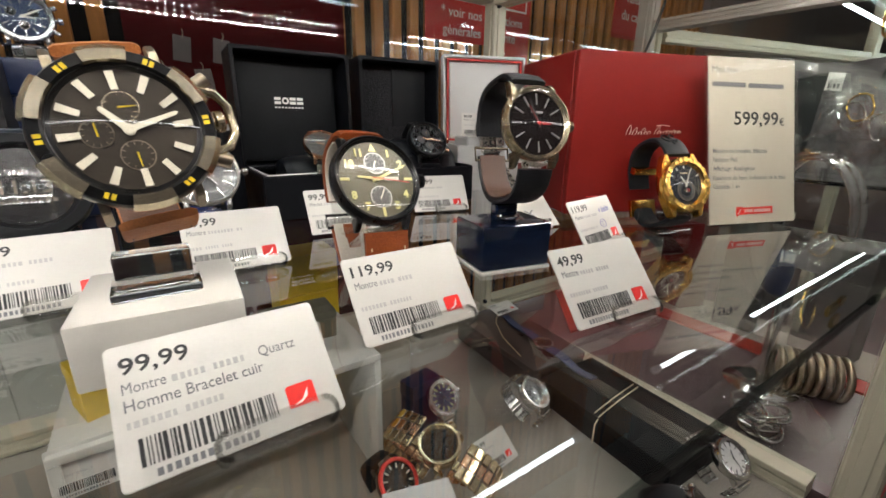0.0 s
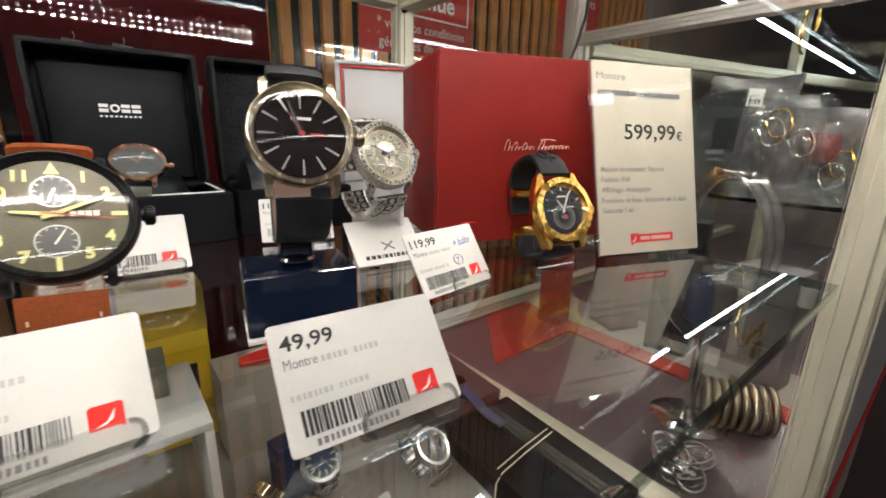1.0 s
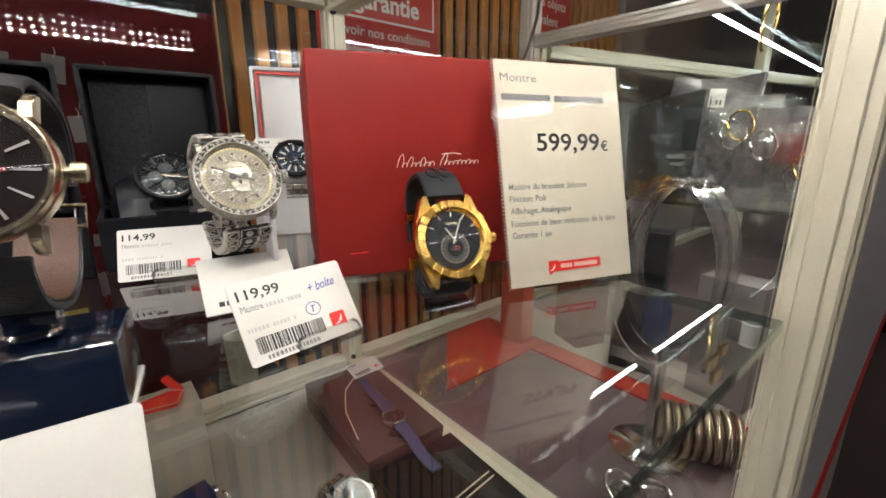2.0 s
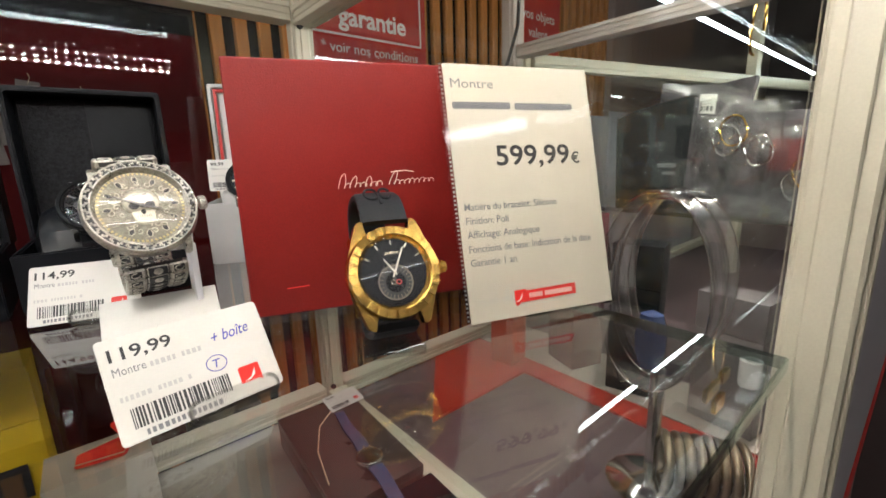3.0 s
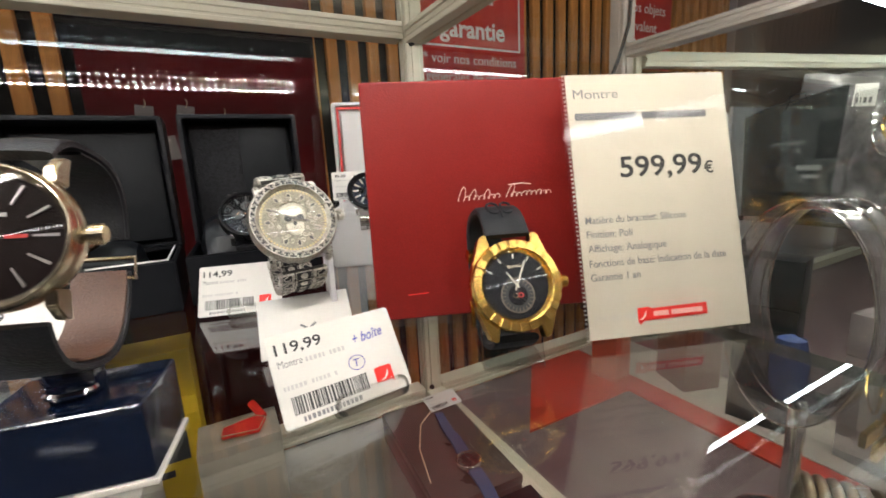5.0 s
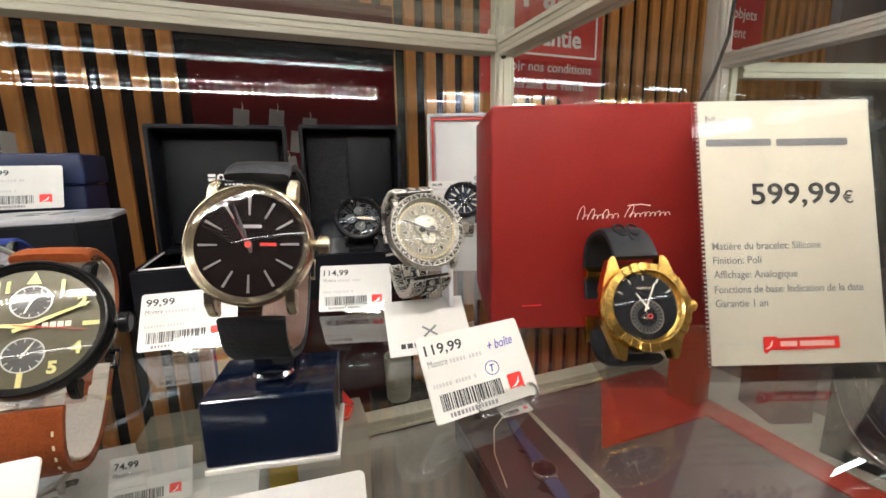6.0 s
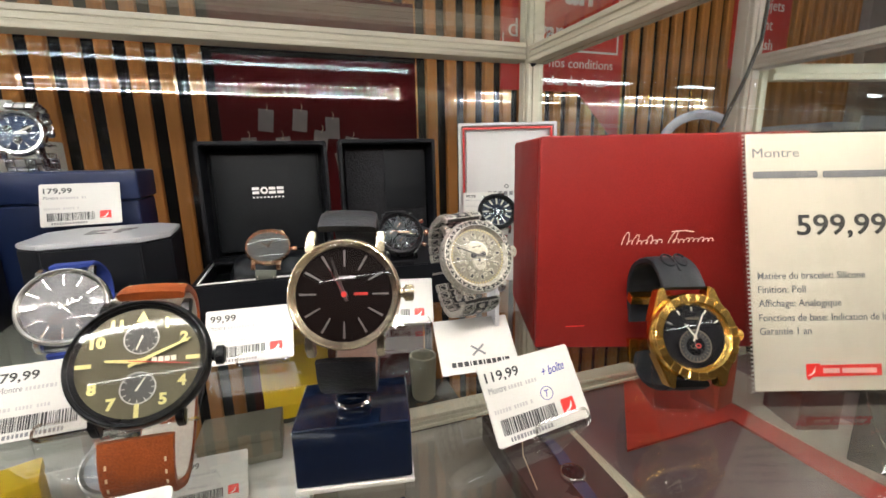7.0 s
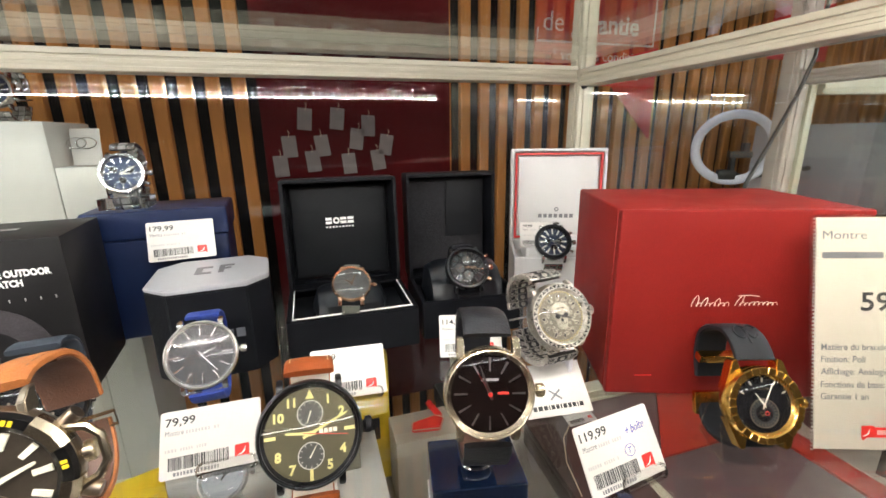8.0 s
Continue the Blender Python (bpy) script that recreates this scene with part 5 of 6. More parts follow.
markers(dl, r * 0.62, r * 0.90, 0.0020, 0.0024, zd, LUMEWHITE, (), 0.0008)
minute_ring(dl, r * 0.93, r * 0.985, zd, LUMEWHITE)
subdial(dl, 0, r * 0.36, r * 0.24, zd, CHAMPAGNE, DIALDIESEL, YELLOWHAND, 90)
subdial(dl, 0, -r * 0.40, r * 0.24, zd, BRONZEGREY, DIALDIESEL, YELLOWHAND, 180)
subdial(dl, -r * 0.42, 0, r * 0.22, zd, BRONZEGREY, DIALDIESEL, YELLOWHAND, 0)
hand(dl, "hour_hand", r * 0.48, 0.0022, 0.0016, zd + 0.0010, -38, LUMEWHITE, 0.1)
hand(dl, "minute_hand", r * 0.76, 0.0018, 0.0012, zd + 0.0014, 76, LUMEWHITE, 0.1)
part("crown_guard", tube([(0.0236, 0.0120, 0.0), (0.0300, 0.0100, -0.001), (0.0335, 0.0050, -0.002), (0.0335, -0.0050, -0.002), (0.0300, -0.0100, -0.001), (0.0236, -0.0120, 0.0)], 0.0017, 8), CHAMPAGNE, w)
for sy in (-1, 1):
    part("pusher", moved(disc(0.0028, 0, 0.0060, 16), 0.0236, sy * 0.0130, -0.002, 0, 90, sy * 28), BRONZEGREY, w)

# digital watch half hidden behind the large one
w, dl, zd = watch(at(-0.0440, 0.258, 1.0570, 8, 22, 0), "black digital sports watch with a dark screen on a grey-blue strap", 0.0245, BLACKMETAL, RUBBER, DIALBLACK, 0.0230, mat("grey_blue_silicone", (0.035, 0.045, 0.06), 0.55, 0, 0.15, 60, 0.2), 0.0310, 0.0240, strap_t=0.0034, dial_r=0.76, crown=0.0, bulge=0.0)
part("screen_digits", moved(letters("11:13", 0.0085, 0.0001, 0, 0.0001, "CENTER"), 0, -0.003, zd + 0.0001), mat("amber_digits", (0.20, 0.16, 0.11), 0.4), dl)
bm = bmesh.new()
for k in range(9):
    join(bm, box(-0.011 + 0.0024 * k, -0.0075, zd, -0.0094 + 0.0024 * k, -0.006, zd + 0.0001))
part("screen_bars", bm, mat("amber_digits_dim", (0.15, 0.12, 0.09), 0.4), dl, "", False)


# ---- stands ----
def c_stand(m, w, a, b, label, material, foot=0.018, gap=0.0):
    """An open C of sheet plastic on a small foot plate, inside the strap loop."""
    s = thing("watch_stand", m, label, "watch stand", "watch stands")
    path = [(a * math.sin(t), b * math.cos(t)) for t in np.linspace(-2.4, 2.4, 22)]
    o = part("collar", ribbon(path, w, 0.0016), material, s)
    o2 = part("foot", box(-w / 2, -foot, -b * 1.05 - 0.004, w / 2, foot, -b * 1.05 - 0.002, 0.0006), material, s)
    for o in (o, o2):
        o.visible_shadow = False
    return s


# navy lacquered pedestal of the black dial watch
ns = thing("watch_pedestal", pose(0.1405, 0.1635, SHELF, 0, 0, -11), "navy blue lacquered pedestal on a white card", "watch stand", "watch stands")
part("block", box(0, 0, 0.0024, 0.0432, 0.0330, 0.0268, 0.0012, 3), NAVYGLOSS, ns)
part("base_card", box(-0.0004, -0.0006, 0.0002, 0.0438, 0.0336, 0.0022, 0.0004), WHITEACR, ns, "white card under the block")
part("collar", moved(tube([(0.0060 * math.cos(t), 0.0042 * math.sin(t), 0) for t in np.linspace(0, 6.0, 18)], 0.0011, 6, True), 0.0215, 0.012, 0.0295), CHROME, ns, "small chrome ring")
part("stem", box(0.0150, 0.0120, 0.0268, 0.0280, 0.0200, 0.0360, 0.001), NAVYGLOSS, ns)

# clear slanted block of the gold watch
gs = thing("watch_stand", pose(0.3040, 0.1575, SHELF, 0, 0, -25), "clear acrylic easel stand under the gold watch", "watch stand", "watch stands")
EASEL = thin("easel_acrylic", (0.93, 0.94, 0.94), 0.02, 1.0, 1.6, 1.2)
for name_, bm in (("front_plate", moved(box(0, 0, 0, 0.0275, 0.0024, 0.0195, 0.0005), 0, 0, 0.0022, -20)), ("rear_plate", moved(box(0, 0, 0, 0.0275, 0.0020, 0.0230, 0.0005), 0, 0.028, 0.0022, 12)),
                  ("base_plate", box(0, 0, 0.0002, 0.0275, 0.030, 0.0020, 0.0004))):
    o = part(name_, bm, EASEL, gs)
    o.visible_shadow = False

# white collar and folded card of the engraved watch
ss = thing("watch_stand", pose(0.249, 0.243, SHELF), "white plastic collar stand with a thin upright", "watch stand", "watch stands")
part("collar", moved(ribbon([(0.016 * math.sin(t), 0.016 * math.cos(t)) for t in np.linspace(-2.3, 2.3, 20)], 0.016, 0.0022), 0.003, 0.004, 0.058), WHITEPLASTIC, ss)
part("upright", box(0.010, -0.004, 0.004, 0.013, 0.008, 0.048, 0.0006), WHITEPLASTIC, ss)
part("foot", box(-0.012, -0.016, 0.0, 0.020, 0.016, 0.0035, 0.0008), WHITEPLASTIC, ss)
dk = thing("brand_card", pose(0.219, 0.224, SHELF, 0, 0, -6), "white folded card printed with plain black logo bars", "card")
part("card", moved(box(0, 0, 0, 0.047, 0.034, 0.0008, 0.0002), 0, 0, 0.0012, 42), CARD, dk)
bm = bmesh.new()
x = 0.0065
for d in (0.0026, 0.0030, 0.0026, 0.0008, 0.0024, 0.0022, 0.0010, 0.0026, 0.0022, 0.0024, 0.0008, 0.0026):
    join(bm, box(x, 0.0040, 0.0009, x + d, 0.0068, 0.0010))
    x += d + 0.0009
part("logo", moved(bm, 0, 0, 0.0012, 42), INK, dk, "black plain logo bars", False)
bm = moved(boxes((-0.005, -0.0006, 0, 0.005, 0.0006, 0.0001)), 0.024, 0.0130, 0.0010, 0, 0, 38)
join(bm, moved(boxes((-0.005, -0.0006, 0, 0.005, 0.0006, 0.0001)), 0.024, 0.0130, 0.0010, 0, 0, -38))
part("emblem", moved(bm, 0, 0, 0.0012, 42), GREYINK, dk, "grey crossed strokes", False)

# white block and clear stand of the large watch
db = thing("display_block", pose(-0.0255, 0.150, SHELF, 0, 0, -4), "white display block under the large watch", "display block")
part("block", box(0, 0, 0, 0.048, 0.050, 0.022, 0.0012), WHITEACR, db)
ds = thing("watch_stand", pose(-0.014, 0.160, SHELF + 0.0225), "clear acrylic stand on the white block", "watch stand", "watch stands")
o = part("block", boxes((0, 0, 0, 0.026, 0.022, 0.0035, 0.0008), (0.002, 0.003, 0.0034, 0.024, 0.012, 0.0145, 0.0008)), ACRYLIC, ds)
o.visible_shadow = False
cs = c_stand(pose(0.092, 0.208, 1.046, -30), 0.018, 0.020, 0.017, "clear acrylic collar stand inside the tan strap", FILMCLIP)
c_stand(pose(0.026, 0.306, 1.045, -28), 0.017, 0.020, 0.017, "clear acrylic collar stand inside the blue strap", FILMCLIP)
c_stand(pose(-0.0440, 0.272, 1.0430, -28), 0.019, 0.022, 0.018, "clear acrylic collar stand inside the digital watch", FILMCLIP)
o = thing("watch_stand", pose(-0.076, 0.452, SHELF + 0.118), "clear acrylic stand on the navy box", "watch stand", "watch stands")
q = part("block", boxes((0, 0, 0, 0.036, 0.030, 0.010, 0.0008), (0.004, 0.012, 0.0099, 0.032, 0.020, 0.030, 0.0008)), ACRYLIC, o)
q.visible_shadow = False

# ---- things on the lower deck, seen through the glass shelf ----
def carton(name, m, w, d, h, material, label, category="box", bevel=0.0012, lid=None):
    b = thing(name, m, label, category)
    part("body", box(0, 0, 0, w, d, h * 0.72, bevel), material, b)
    part("lid", box(-0.0006, -0.0006, h * 0.725, w + 0.0006, d + 0.0006, h, bevel), lid or material, b)
    return b


BROWNBOX = mat("dark_brown_box", (0.055, 0.038, 0.034), 0.3, 0, 0.25, 30, 0.1)
carton("watch_case", pose(0.345, 0.300, DECK, 0, 0, -3), 0.088, 0.165, 0.035, BROWNBOX, "long dark brown watch case lying on the deck")
carton("watch_case", pose(0.338, 0.130, DECK, 0, 0, -3), 0.088, 0.160, 0.031, BLACKBOX, "long black watch case lying on the deck")


def flat_watch(m, label, R, case, dial, strap, w, length):
    g = thing("watch", m, label, "wristwatch", "watches on the deck")
    part("case", lathe([(0, 0), (R * 0.95, 0), (R, 0.002), (R, 0.0045), (R * 0.95, 0.006), (R * 0.84, 0.0064), (R * 0.82, 0.0052), (0, 0.0052)], 40), case, g)
    dl = part("dial", disc(R * 0.82, 0.0052, 0.0055, 32), dial, g)
    markers(dl, R * 0.6, R * 0.78, 0.0006, 0.0006, 0.0055, STEEL)
    hand(dl, "hour_hand", R * 0.45, 0.0007, 0.0004, 0.0060, 40, STEEL)
    hand(dl, "minute_hand", R * 0.68, 0.0006, 0.0003, 0.0063, 160, STEEL)
    c = part("crystal", lathe([(R * 0.83, 0.0064), (R * 0.5, 0.0070), (0, 0.0072)], 32), CRYSTAL, g)
    c.visible_shadow = False
    for s in (-1, 1):
        path = [(s * (R + length * k / 8), 0.003 + 0.002 * math.sin(k * 0.9)) for k in range(9)]
        part("strap", ribbon(path, [w * (1 - 0.03 * k) for k in range(9)], 0.0024), strap, g)
        part("lug", boxes((-w / 2 - 0.001, s * R * 0.9 - 0.002, 0.001, -w / 2 + 0.0005, s * R * 0.9 + 0.003, 0.004, 0.0004), (w / 2 - 0.0005, s * R * 0.9 - 0.002, 0.001, w / 2 + 0.001, s * R * 0.9 + 0.003, 0.004, 0.0004)), case, g)
    return g


BLUESUEDE = mat("blue_suede_strap", (0.035, 0.046, 0.105), 0.8, 0, 0.25, 120, 0.4)
flat_watch(pose(0.397, 0.334, DECK + 0.0352, 0, 0, -8), "small steel watch on a blue suede strap lying on a case", 0.0135, STEEL, DIALBLACK, BLUESUEDE, 0.014, 0.075)
g = price_tag(pose(0.405, 0.432, DECK + 0.037, 14, 0, 2), "79,99", "Montre", "", False, seed=21, w=0.044, h=0.026)
st = thing("tag_string", pose(0, 0, 0), "thin cream string of a tag lying on the deck", "string")
part("string", tube([(0.405, 0.434, DECK + 0.038), (0.380, 0.410, DECK + 0.042), (0.362, 0.375, DECK + 0.040), (0.352, 0.330, DECK + 0.037)], 0.0007, 6), THREAD, st)
st = thing("tag_string", pose(0, 0, 0), "doubled cream string tied round the black watch case", "string")
part("string", tube([(0.425, 0.215, DECK + 0.0320), (0.385, 0.212, DECK + 0.0325), (0.345, 0.208, DECK + 0.0320), (0.3365, 0.207, DECK + 0.026), (0.336, 0.207, DECK + 0.004)], 0.0007, 6), THREAD, st)
part("string", tube([(0.425, 0.221, DECK + 0.0320), (0.385, 0.218, DECK + 0.0325), (0.345, 0.214, DECK + 0.0320)], 0.0007, 6), THREAD, st)

# steel sports watch beside a navy card
carton("navy_card_box", pose(0.188, 0.318, DECK, 0, 0, 10), 0.036, 0.020, 0.060, NAVYBOX, "small navy watch carton with a yellow print")
part("print", moved(boxes((0.020, -0.0012, 0.034, 0.032, -0.0008, 0.042)), 0, 0, 0), YELLOW, bpy.data.objects["navy_card_box"])
w, dl, zd = watch(at(0.221, 0.312, DECK + 0.040, 8, 42, 0), "steel bracelet watch with yellow-rimmed dial on the deck", 0.0195, STEEL, STEEL, DIALBLUE, 0.0190, STEEL, 0.028, 0.020, links=BRUSHED, dial_r=0.74, back=False)
r = 0.0142
markers(dl, r * 0.66, r * 0.94, 0.0010, 0.0012, zd, LUME)
hand(dl, "hour_hand", r * 0.5, 0.0012, 0.0008, zd + 0.0006, 150, STEEL)
hand(dl, "minute_hand", r * 0.8, 0.0010, 0.0006, zd + 0.0009, 220, STEEL)
# pale gold bracelet watch
w, dl, zd = watch(at(0.176, 0.252, DECK + 0.046, -35, 70, 60) @ Matrix.Diagonal((1.3, 1.3, 1.3, 1)), "pale gold bracelet watch lying on its side", 0.0150, GOLDPALE, GOLDPALE, DIALBLACK, 0.0250, GOLDPALE, 0.042, 0.018, links=ROSE, dial_r=0.80, back=False, strap_t=0.0034)
w, dl, zd = watch(at(0.134, 0.252, DECK + 0.030, 20, 50, 0), "black sports watch with a red dial rim on the deck", 0.0190, BLACKMETAL, REDHAND, DIALBLACK, 0.020, RUBBER, 0.027, 0.015, dial_r=0.80, back=False)
markers(dl, 0.010, 0.0140, 0.0010, 0.0012, zd, LUMEWHITE)
price_tag(pose(0.214, 0.232, DECK + 0.0025, 40, 0, 6), "129,99", "Montre", "", False, seed=22, w=0.048, h=0.032)
w, dl, zd = watch(at(0.312, 0.268, DECK + 0.036, 15, 55, 0), "steel watch in a clear wrap on the deck", 0.0185, STEEL, STEEL, DIALBLACK, 0.0185, STEEL, 0.027, 0.018, links=True, dial_r=0.78, back=False)
hand(dl, "hour_hand", 0.007, 0.0010, 0.0006, zd + 0.0006, 20, STEEL)
hand(dl, "minute_hand", 0.011, 0.0010, 0.0006, zd + 0.0008, 200, STEEL)
w, dl, zd = watch(at(0.392, 0.105, DECK + 0.035, -6, 50, 0), "white-faced steel bracelet watch on the deck", 0.0175, STEEL, STEEL, mat("white_dial", (0.7, 0.69, 0.66), 0.4), 0.018, STEEL, 0.026, 0.018, links=True, dial_r=0.80, back=False)
markers(dl, 0.0095, 0.0130, 0.0006, 0.0006, zd, INK)
hand(dl, "hour_hand", 0.007, 0.0010, 0.0006, zd + 0.0006, 20, INK)
hand(dl, "minute_hand", 0.011, 0.0008, 0.0005, zd + 0.0008, 175, INK)
w, dl, zd = watch(at(0.315, 0.095, DECK + 0.033, 30, 40, 20), "black watch on a thin strap lying on the deck", 0.0165, STEEL, STEEL, DIALBLACK, 0.016, BLACKLEATHER, 0.030, 0.020, dial_r=0.85)
sw = carton("watch_carton", pose(0.098, 0.190, DECK, 0, 0, -16), 0.052, 0.042, 0.050, WHITEBOX, "white watch carton with black and red print")
part("print", boxes((0.004, -0.0012, 0.039, 0.040, -0.0008, 0.048), (0.010, -0.0012, 0.020, 0.030, -0.0008, 0.023)), INK, sw, "", False)
part("print", boxes((0.008, -0.0012, 0.028, 0.024, -0.0008, 0.034)), LOGORED, sw, "", False)


def riser(m, w, d, h, t, label):
    g = thing("riser", m, label, "display riser")
    part("top", box(0, 0, h - t, w, d, h, 0.0008), WHITEACR, g)
    part("side", box(0, 0, 0, t, d, h - t - 0.0002, 0.0008), WHITEACR, g)
    part("side", box(w - t, 0, 0, w, d, h - t - 0.0002, 0.0008), WHITEACR, g)
    return g


riser(pose(-0.074, 0.292, DECK), 0.215, 0.100, 0.128, 0.006, "white acrylic display riser on the deck")
yb = carton("yellow_carton", pose(0.100, 0.462, DECK), 0.068, 0.046, 0.172, YELLOW, "bright yellow watch carton standing at the back of the deck")
part("print", boxes((0.010, -0.0016, 0.060, 0.055, -0.0012, 0.090), (0.010, -0.0016, 0.045, 0.040, -0.0012, 0.052)), INK, yb, "", False)
carton("yellow_carton", pose(-0.056, 0.318, DECK + 0.1282, 0, 0, 20), 0.034, 0.030, 0.034, YELLOW, "small bright yellow carton on the riser")
price_tag(pose(-0.075, 0.290, DECK + 0.098, 78, 0, 2), "29,99", "Montre", "", False, seed=23, w=0.046, h=0.033)
price_tag(pose(0.052, 0.310, DECK + 0.129, 60, 0, -3), "74,99", "Montre", "", False, seed=24, w=0.048, h=0.032)
w, dl, zd = watch(at(0.015, 0.332, DECK + 0.160, 4, 45, 0), "pale grey watch on the riser", 0.0185, BRUSHED, BRUSHED, mat("pale_grey_dial", (0.35, 0.37, 0.4), 0.35), 0.019, GREYLEATHER, 0.027, 0.019, dial_r=0.86, back=False)
hand(dl, "hour_hand", 0.007, 0.0008, 0.0006, zd + 0.0006, 60, INK)
hand(dl, "minute_hand", 0.011, 0.0008, 0.0005, zd + 0.0008, 30, INK)
carton("olive_box", pose(0.062, 0.345, DECK + 0.1282, 0, 0, -2), 0.060, 0.034, 0.026, mat("olive_grey_box", (0.17, 0.16, 0.12), 0.45, 0, 0.15), "olive grey watch box on the riser")

# red strap watch and a small cream cup
rs = thing("strap_watch", pose(0.205, 0.405, DECK), "cream watch carton showing a red leather strap", "watch strap")
part("carton", box(-0.040, 0, 0, 0.030, 0.050, 0.092, 0.001), mat("beige_carton", (0.42, 0.37, 0.30), 0.6, 0, 0.1), rs)
part("strap", moved(prism([(-0.020, 0), (0.012, -0.004), (0.020, 0.010), (0.010, 0.016), (-0.018, 0.012)], 0, 0.004, 0.0012), 0, 0.010, 0.094, 18), LOGORED, rs, "red leather strap end")
part("strap", moved(prism([(0, 0), (0.008, 0), (0.008, 0.026), (0, 0.024)], 0, 0.004, 0.0012), 0.014, 0.026, 0.094, 20, 0, 25), LOGORED, rs, "red leather strap end")
part("stitching", moved(tube([(-0.0195, 0.001, 0.0045), (0.0115, -0.003, 0.0045), (0.0190, 0.010, 0.0045), (0.0095, 0.0150, 0.0045), (-0.0175, 0.011, 0.0045)], 0.0005, 5, True), 0, 0.010, 0.094, 18), THREAD, rs)
ped = thing("storage_box", pose(0.29, 0.60, 0), "tall dark storage box behind the back pane", "box")
part("body", box(0, 0, 0, 0.09, 0.09, 0.700, 0.003), BLACKBOX, ped)
part("lid", box(-0.003, -0.003, 0.7005, 0.093, 0.093, 0.735, 0.003), BLACKBOX, ped)
cup = thing("ring_cup", pose(0.328, 0.646, 0.7355), "small cream plastic cup on a dark storage box", "cup")
part("cup", lathe([(0, 0), (0.0180, 0), (0.0195, 0.003), (0.0225, 0.075), (0.0190, 0.075), (0.0160, 0.012), (0, 0.010)], 32), mat("cream_plastic", (0.5, 0.45, 0.34), 0.35), cup)

# ---- the next case ----
rail("trim_far_top", "y", 0.04, 0.505, 0.830, 1.262, "taupe top rail of the far divider")
far = bpy.data.objects["trim_far_top"]
far.data.materials[0] = TAUPE
post("post_far", 0.830, 0.523, 0.3, 1.9, 0.014, "taupe post of the next case").data.materials[0] = TAUPE
part("inner_frame", box(0.8445, 0.505, 0.79, 0.858, 0.541, 1.2715, 0.001), CREAM, bpy.data.objects["post_far"], "cream inner frame")
fr = setting("trim_far_back", boxes((0, -0.010, -0.012, 0.66, 0.010, 0.012, 0.002), (0, -0.013, -0.004, 0.66, 0.013, 0.002, 0.001), (0.662, -0.012, -0.55, 0.684, 0.012, 0.4, 0.002), (0.686, -0.010, -0.012, 1.2, 0.010, 0.012, 0.002)), CREAM, "cream aluminium rail at the back of the next case", "rail")
fr.matrix_world = pose(0.862, 0.508, 1.250, 0, 0, -14)
pane("shelf_next", box(0.846, 0.06, SHELF - 0.006, 1.9, 0.36, SHELF), "clear glass shelf of the next case", SHELF_GLASS)
pane("pane_far", box(0.828, 0.056, 0.79, 0.832, 0.505, 1.249), "clear pane of the far divider")


def crumpled(w, h, d, seed, n=18):
    """A soft crumpled bag standing upright."""
    bm = bmesh.new()
    bmesh.ops.create_cube(bm, size=1)
    bmesh.ops.subdivide_edges(bm, edges=bm.edges[:], cuts=n, use_grid_fill=True)
    for v in bm.verts:
        p = v.co.copy()
        q = Vector((p.x * w, p.y * d * (1 - 0.55 * max(0, p.z + 0.1)), (p.z + 0.5) * h))
        k = noise.noise(Vector((q.x * 28 + seed, q.y * 18, q.z * 22))) * 0.010 + abs(noise.noise(Vector((q.x * 60, seed, q.z * 55)))) * 0.006
        q += Vector((k * 0.5, k * (1 if p.y > 0 else -1), k * 0.6 if p.z > 0 else 0))
        v.co = q
    bmesh.ops.recalc_face_normals(bm, faces=bm.faces)
    return bm


bag = thing("paper_bag", pose(0.862, 0.285, SHELF, 0, 0, 68), "stiff black carrier bag on the next shelf", "bag")
part("sheet", prism([(-0.047, 0), (0.040, 0), (0.046, 0.158), (-0.030, 0.140), (-0.052, 0.130)], -0.004, 0.004, 0.001), BLACKBAG, bag)
bag.matrix_world = pose(0.862, 0.285, SHELF + 0.0005, 90, 0, 112 - 180)
part("print", boxes((0.006, 0.060, 0.0042, 0.030, 0.066, 0.0046), (0.012, 0.050, 0.0042, 0.028, 0.054, 0.0046)), mat("dim_grey_print", (0.12, 0.12, 0.12), 0.5), bag, "", False)
part("handle", tube([(-0.010, 0.135, 0.006), (-0.008, 0.150, 0.010), (0.006, 0.154, 0.010), (0.010, 0.142, 0.006)], 0.0012, 6), BLACKBAG, bag)
for k, (x, y, wd, hh, seed, lab) in enumerate(((1.01, 0.275, 0.13, 0.185, 3, "grey clear-wrapped bag with a white tag"), (1.06, 0.175, 0.15, 0.135, 8, "grey plastic bag folded over"), (1.16, 0.290, 0.15, 0.165, 14, "grey plastic bag with jewellery"))):
    b = thing("plastic_bag", pose(x, y, SHELF + 0.0005, 0, 0, -66), lab, "bag", "plastic bags")
    part("film", crumpled(wd, hh, 0.05, seed), GREYBAG, b)
tg = thing("hang_tag", pose(0.955, 0.252, 1.158, 84, 4, -62), "small white price label on a grey bag", "tag")
part("paper", box(-0.011, -0.014, 0, 0.011, 0.014, 0.0008, 0.0002), CARD, tg)
part("barcode", boxes((-0.008, -0.010, 0.0009, -0.006, -0.003, 0.0011), (-0.004, -0.010, 0.0009, -0.003, -0.003, 0.0011), (-0.001, -0.010, 0.0009, 0.002, -0.003, 0.0011), (0.004, -0.010, 0.0009, 0.007, -0.003, 0.0011)), INK, tg)
# reflection in the side pane, modelled as a red sheet against the bag
rl = thing("red_label", pose(1.019, 0.183, 1.058, 88, 0, -64), "flat dark red sheet standing in for a reflection in the side pane", "label")
part("sheet", box(0, 0, 0, 0.040, 0.046, 0.001), mat("dark_red_reflection", (0.13, 0.008, 0.010), 0.4, 0, 0.15), rl)
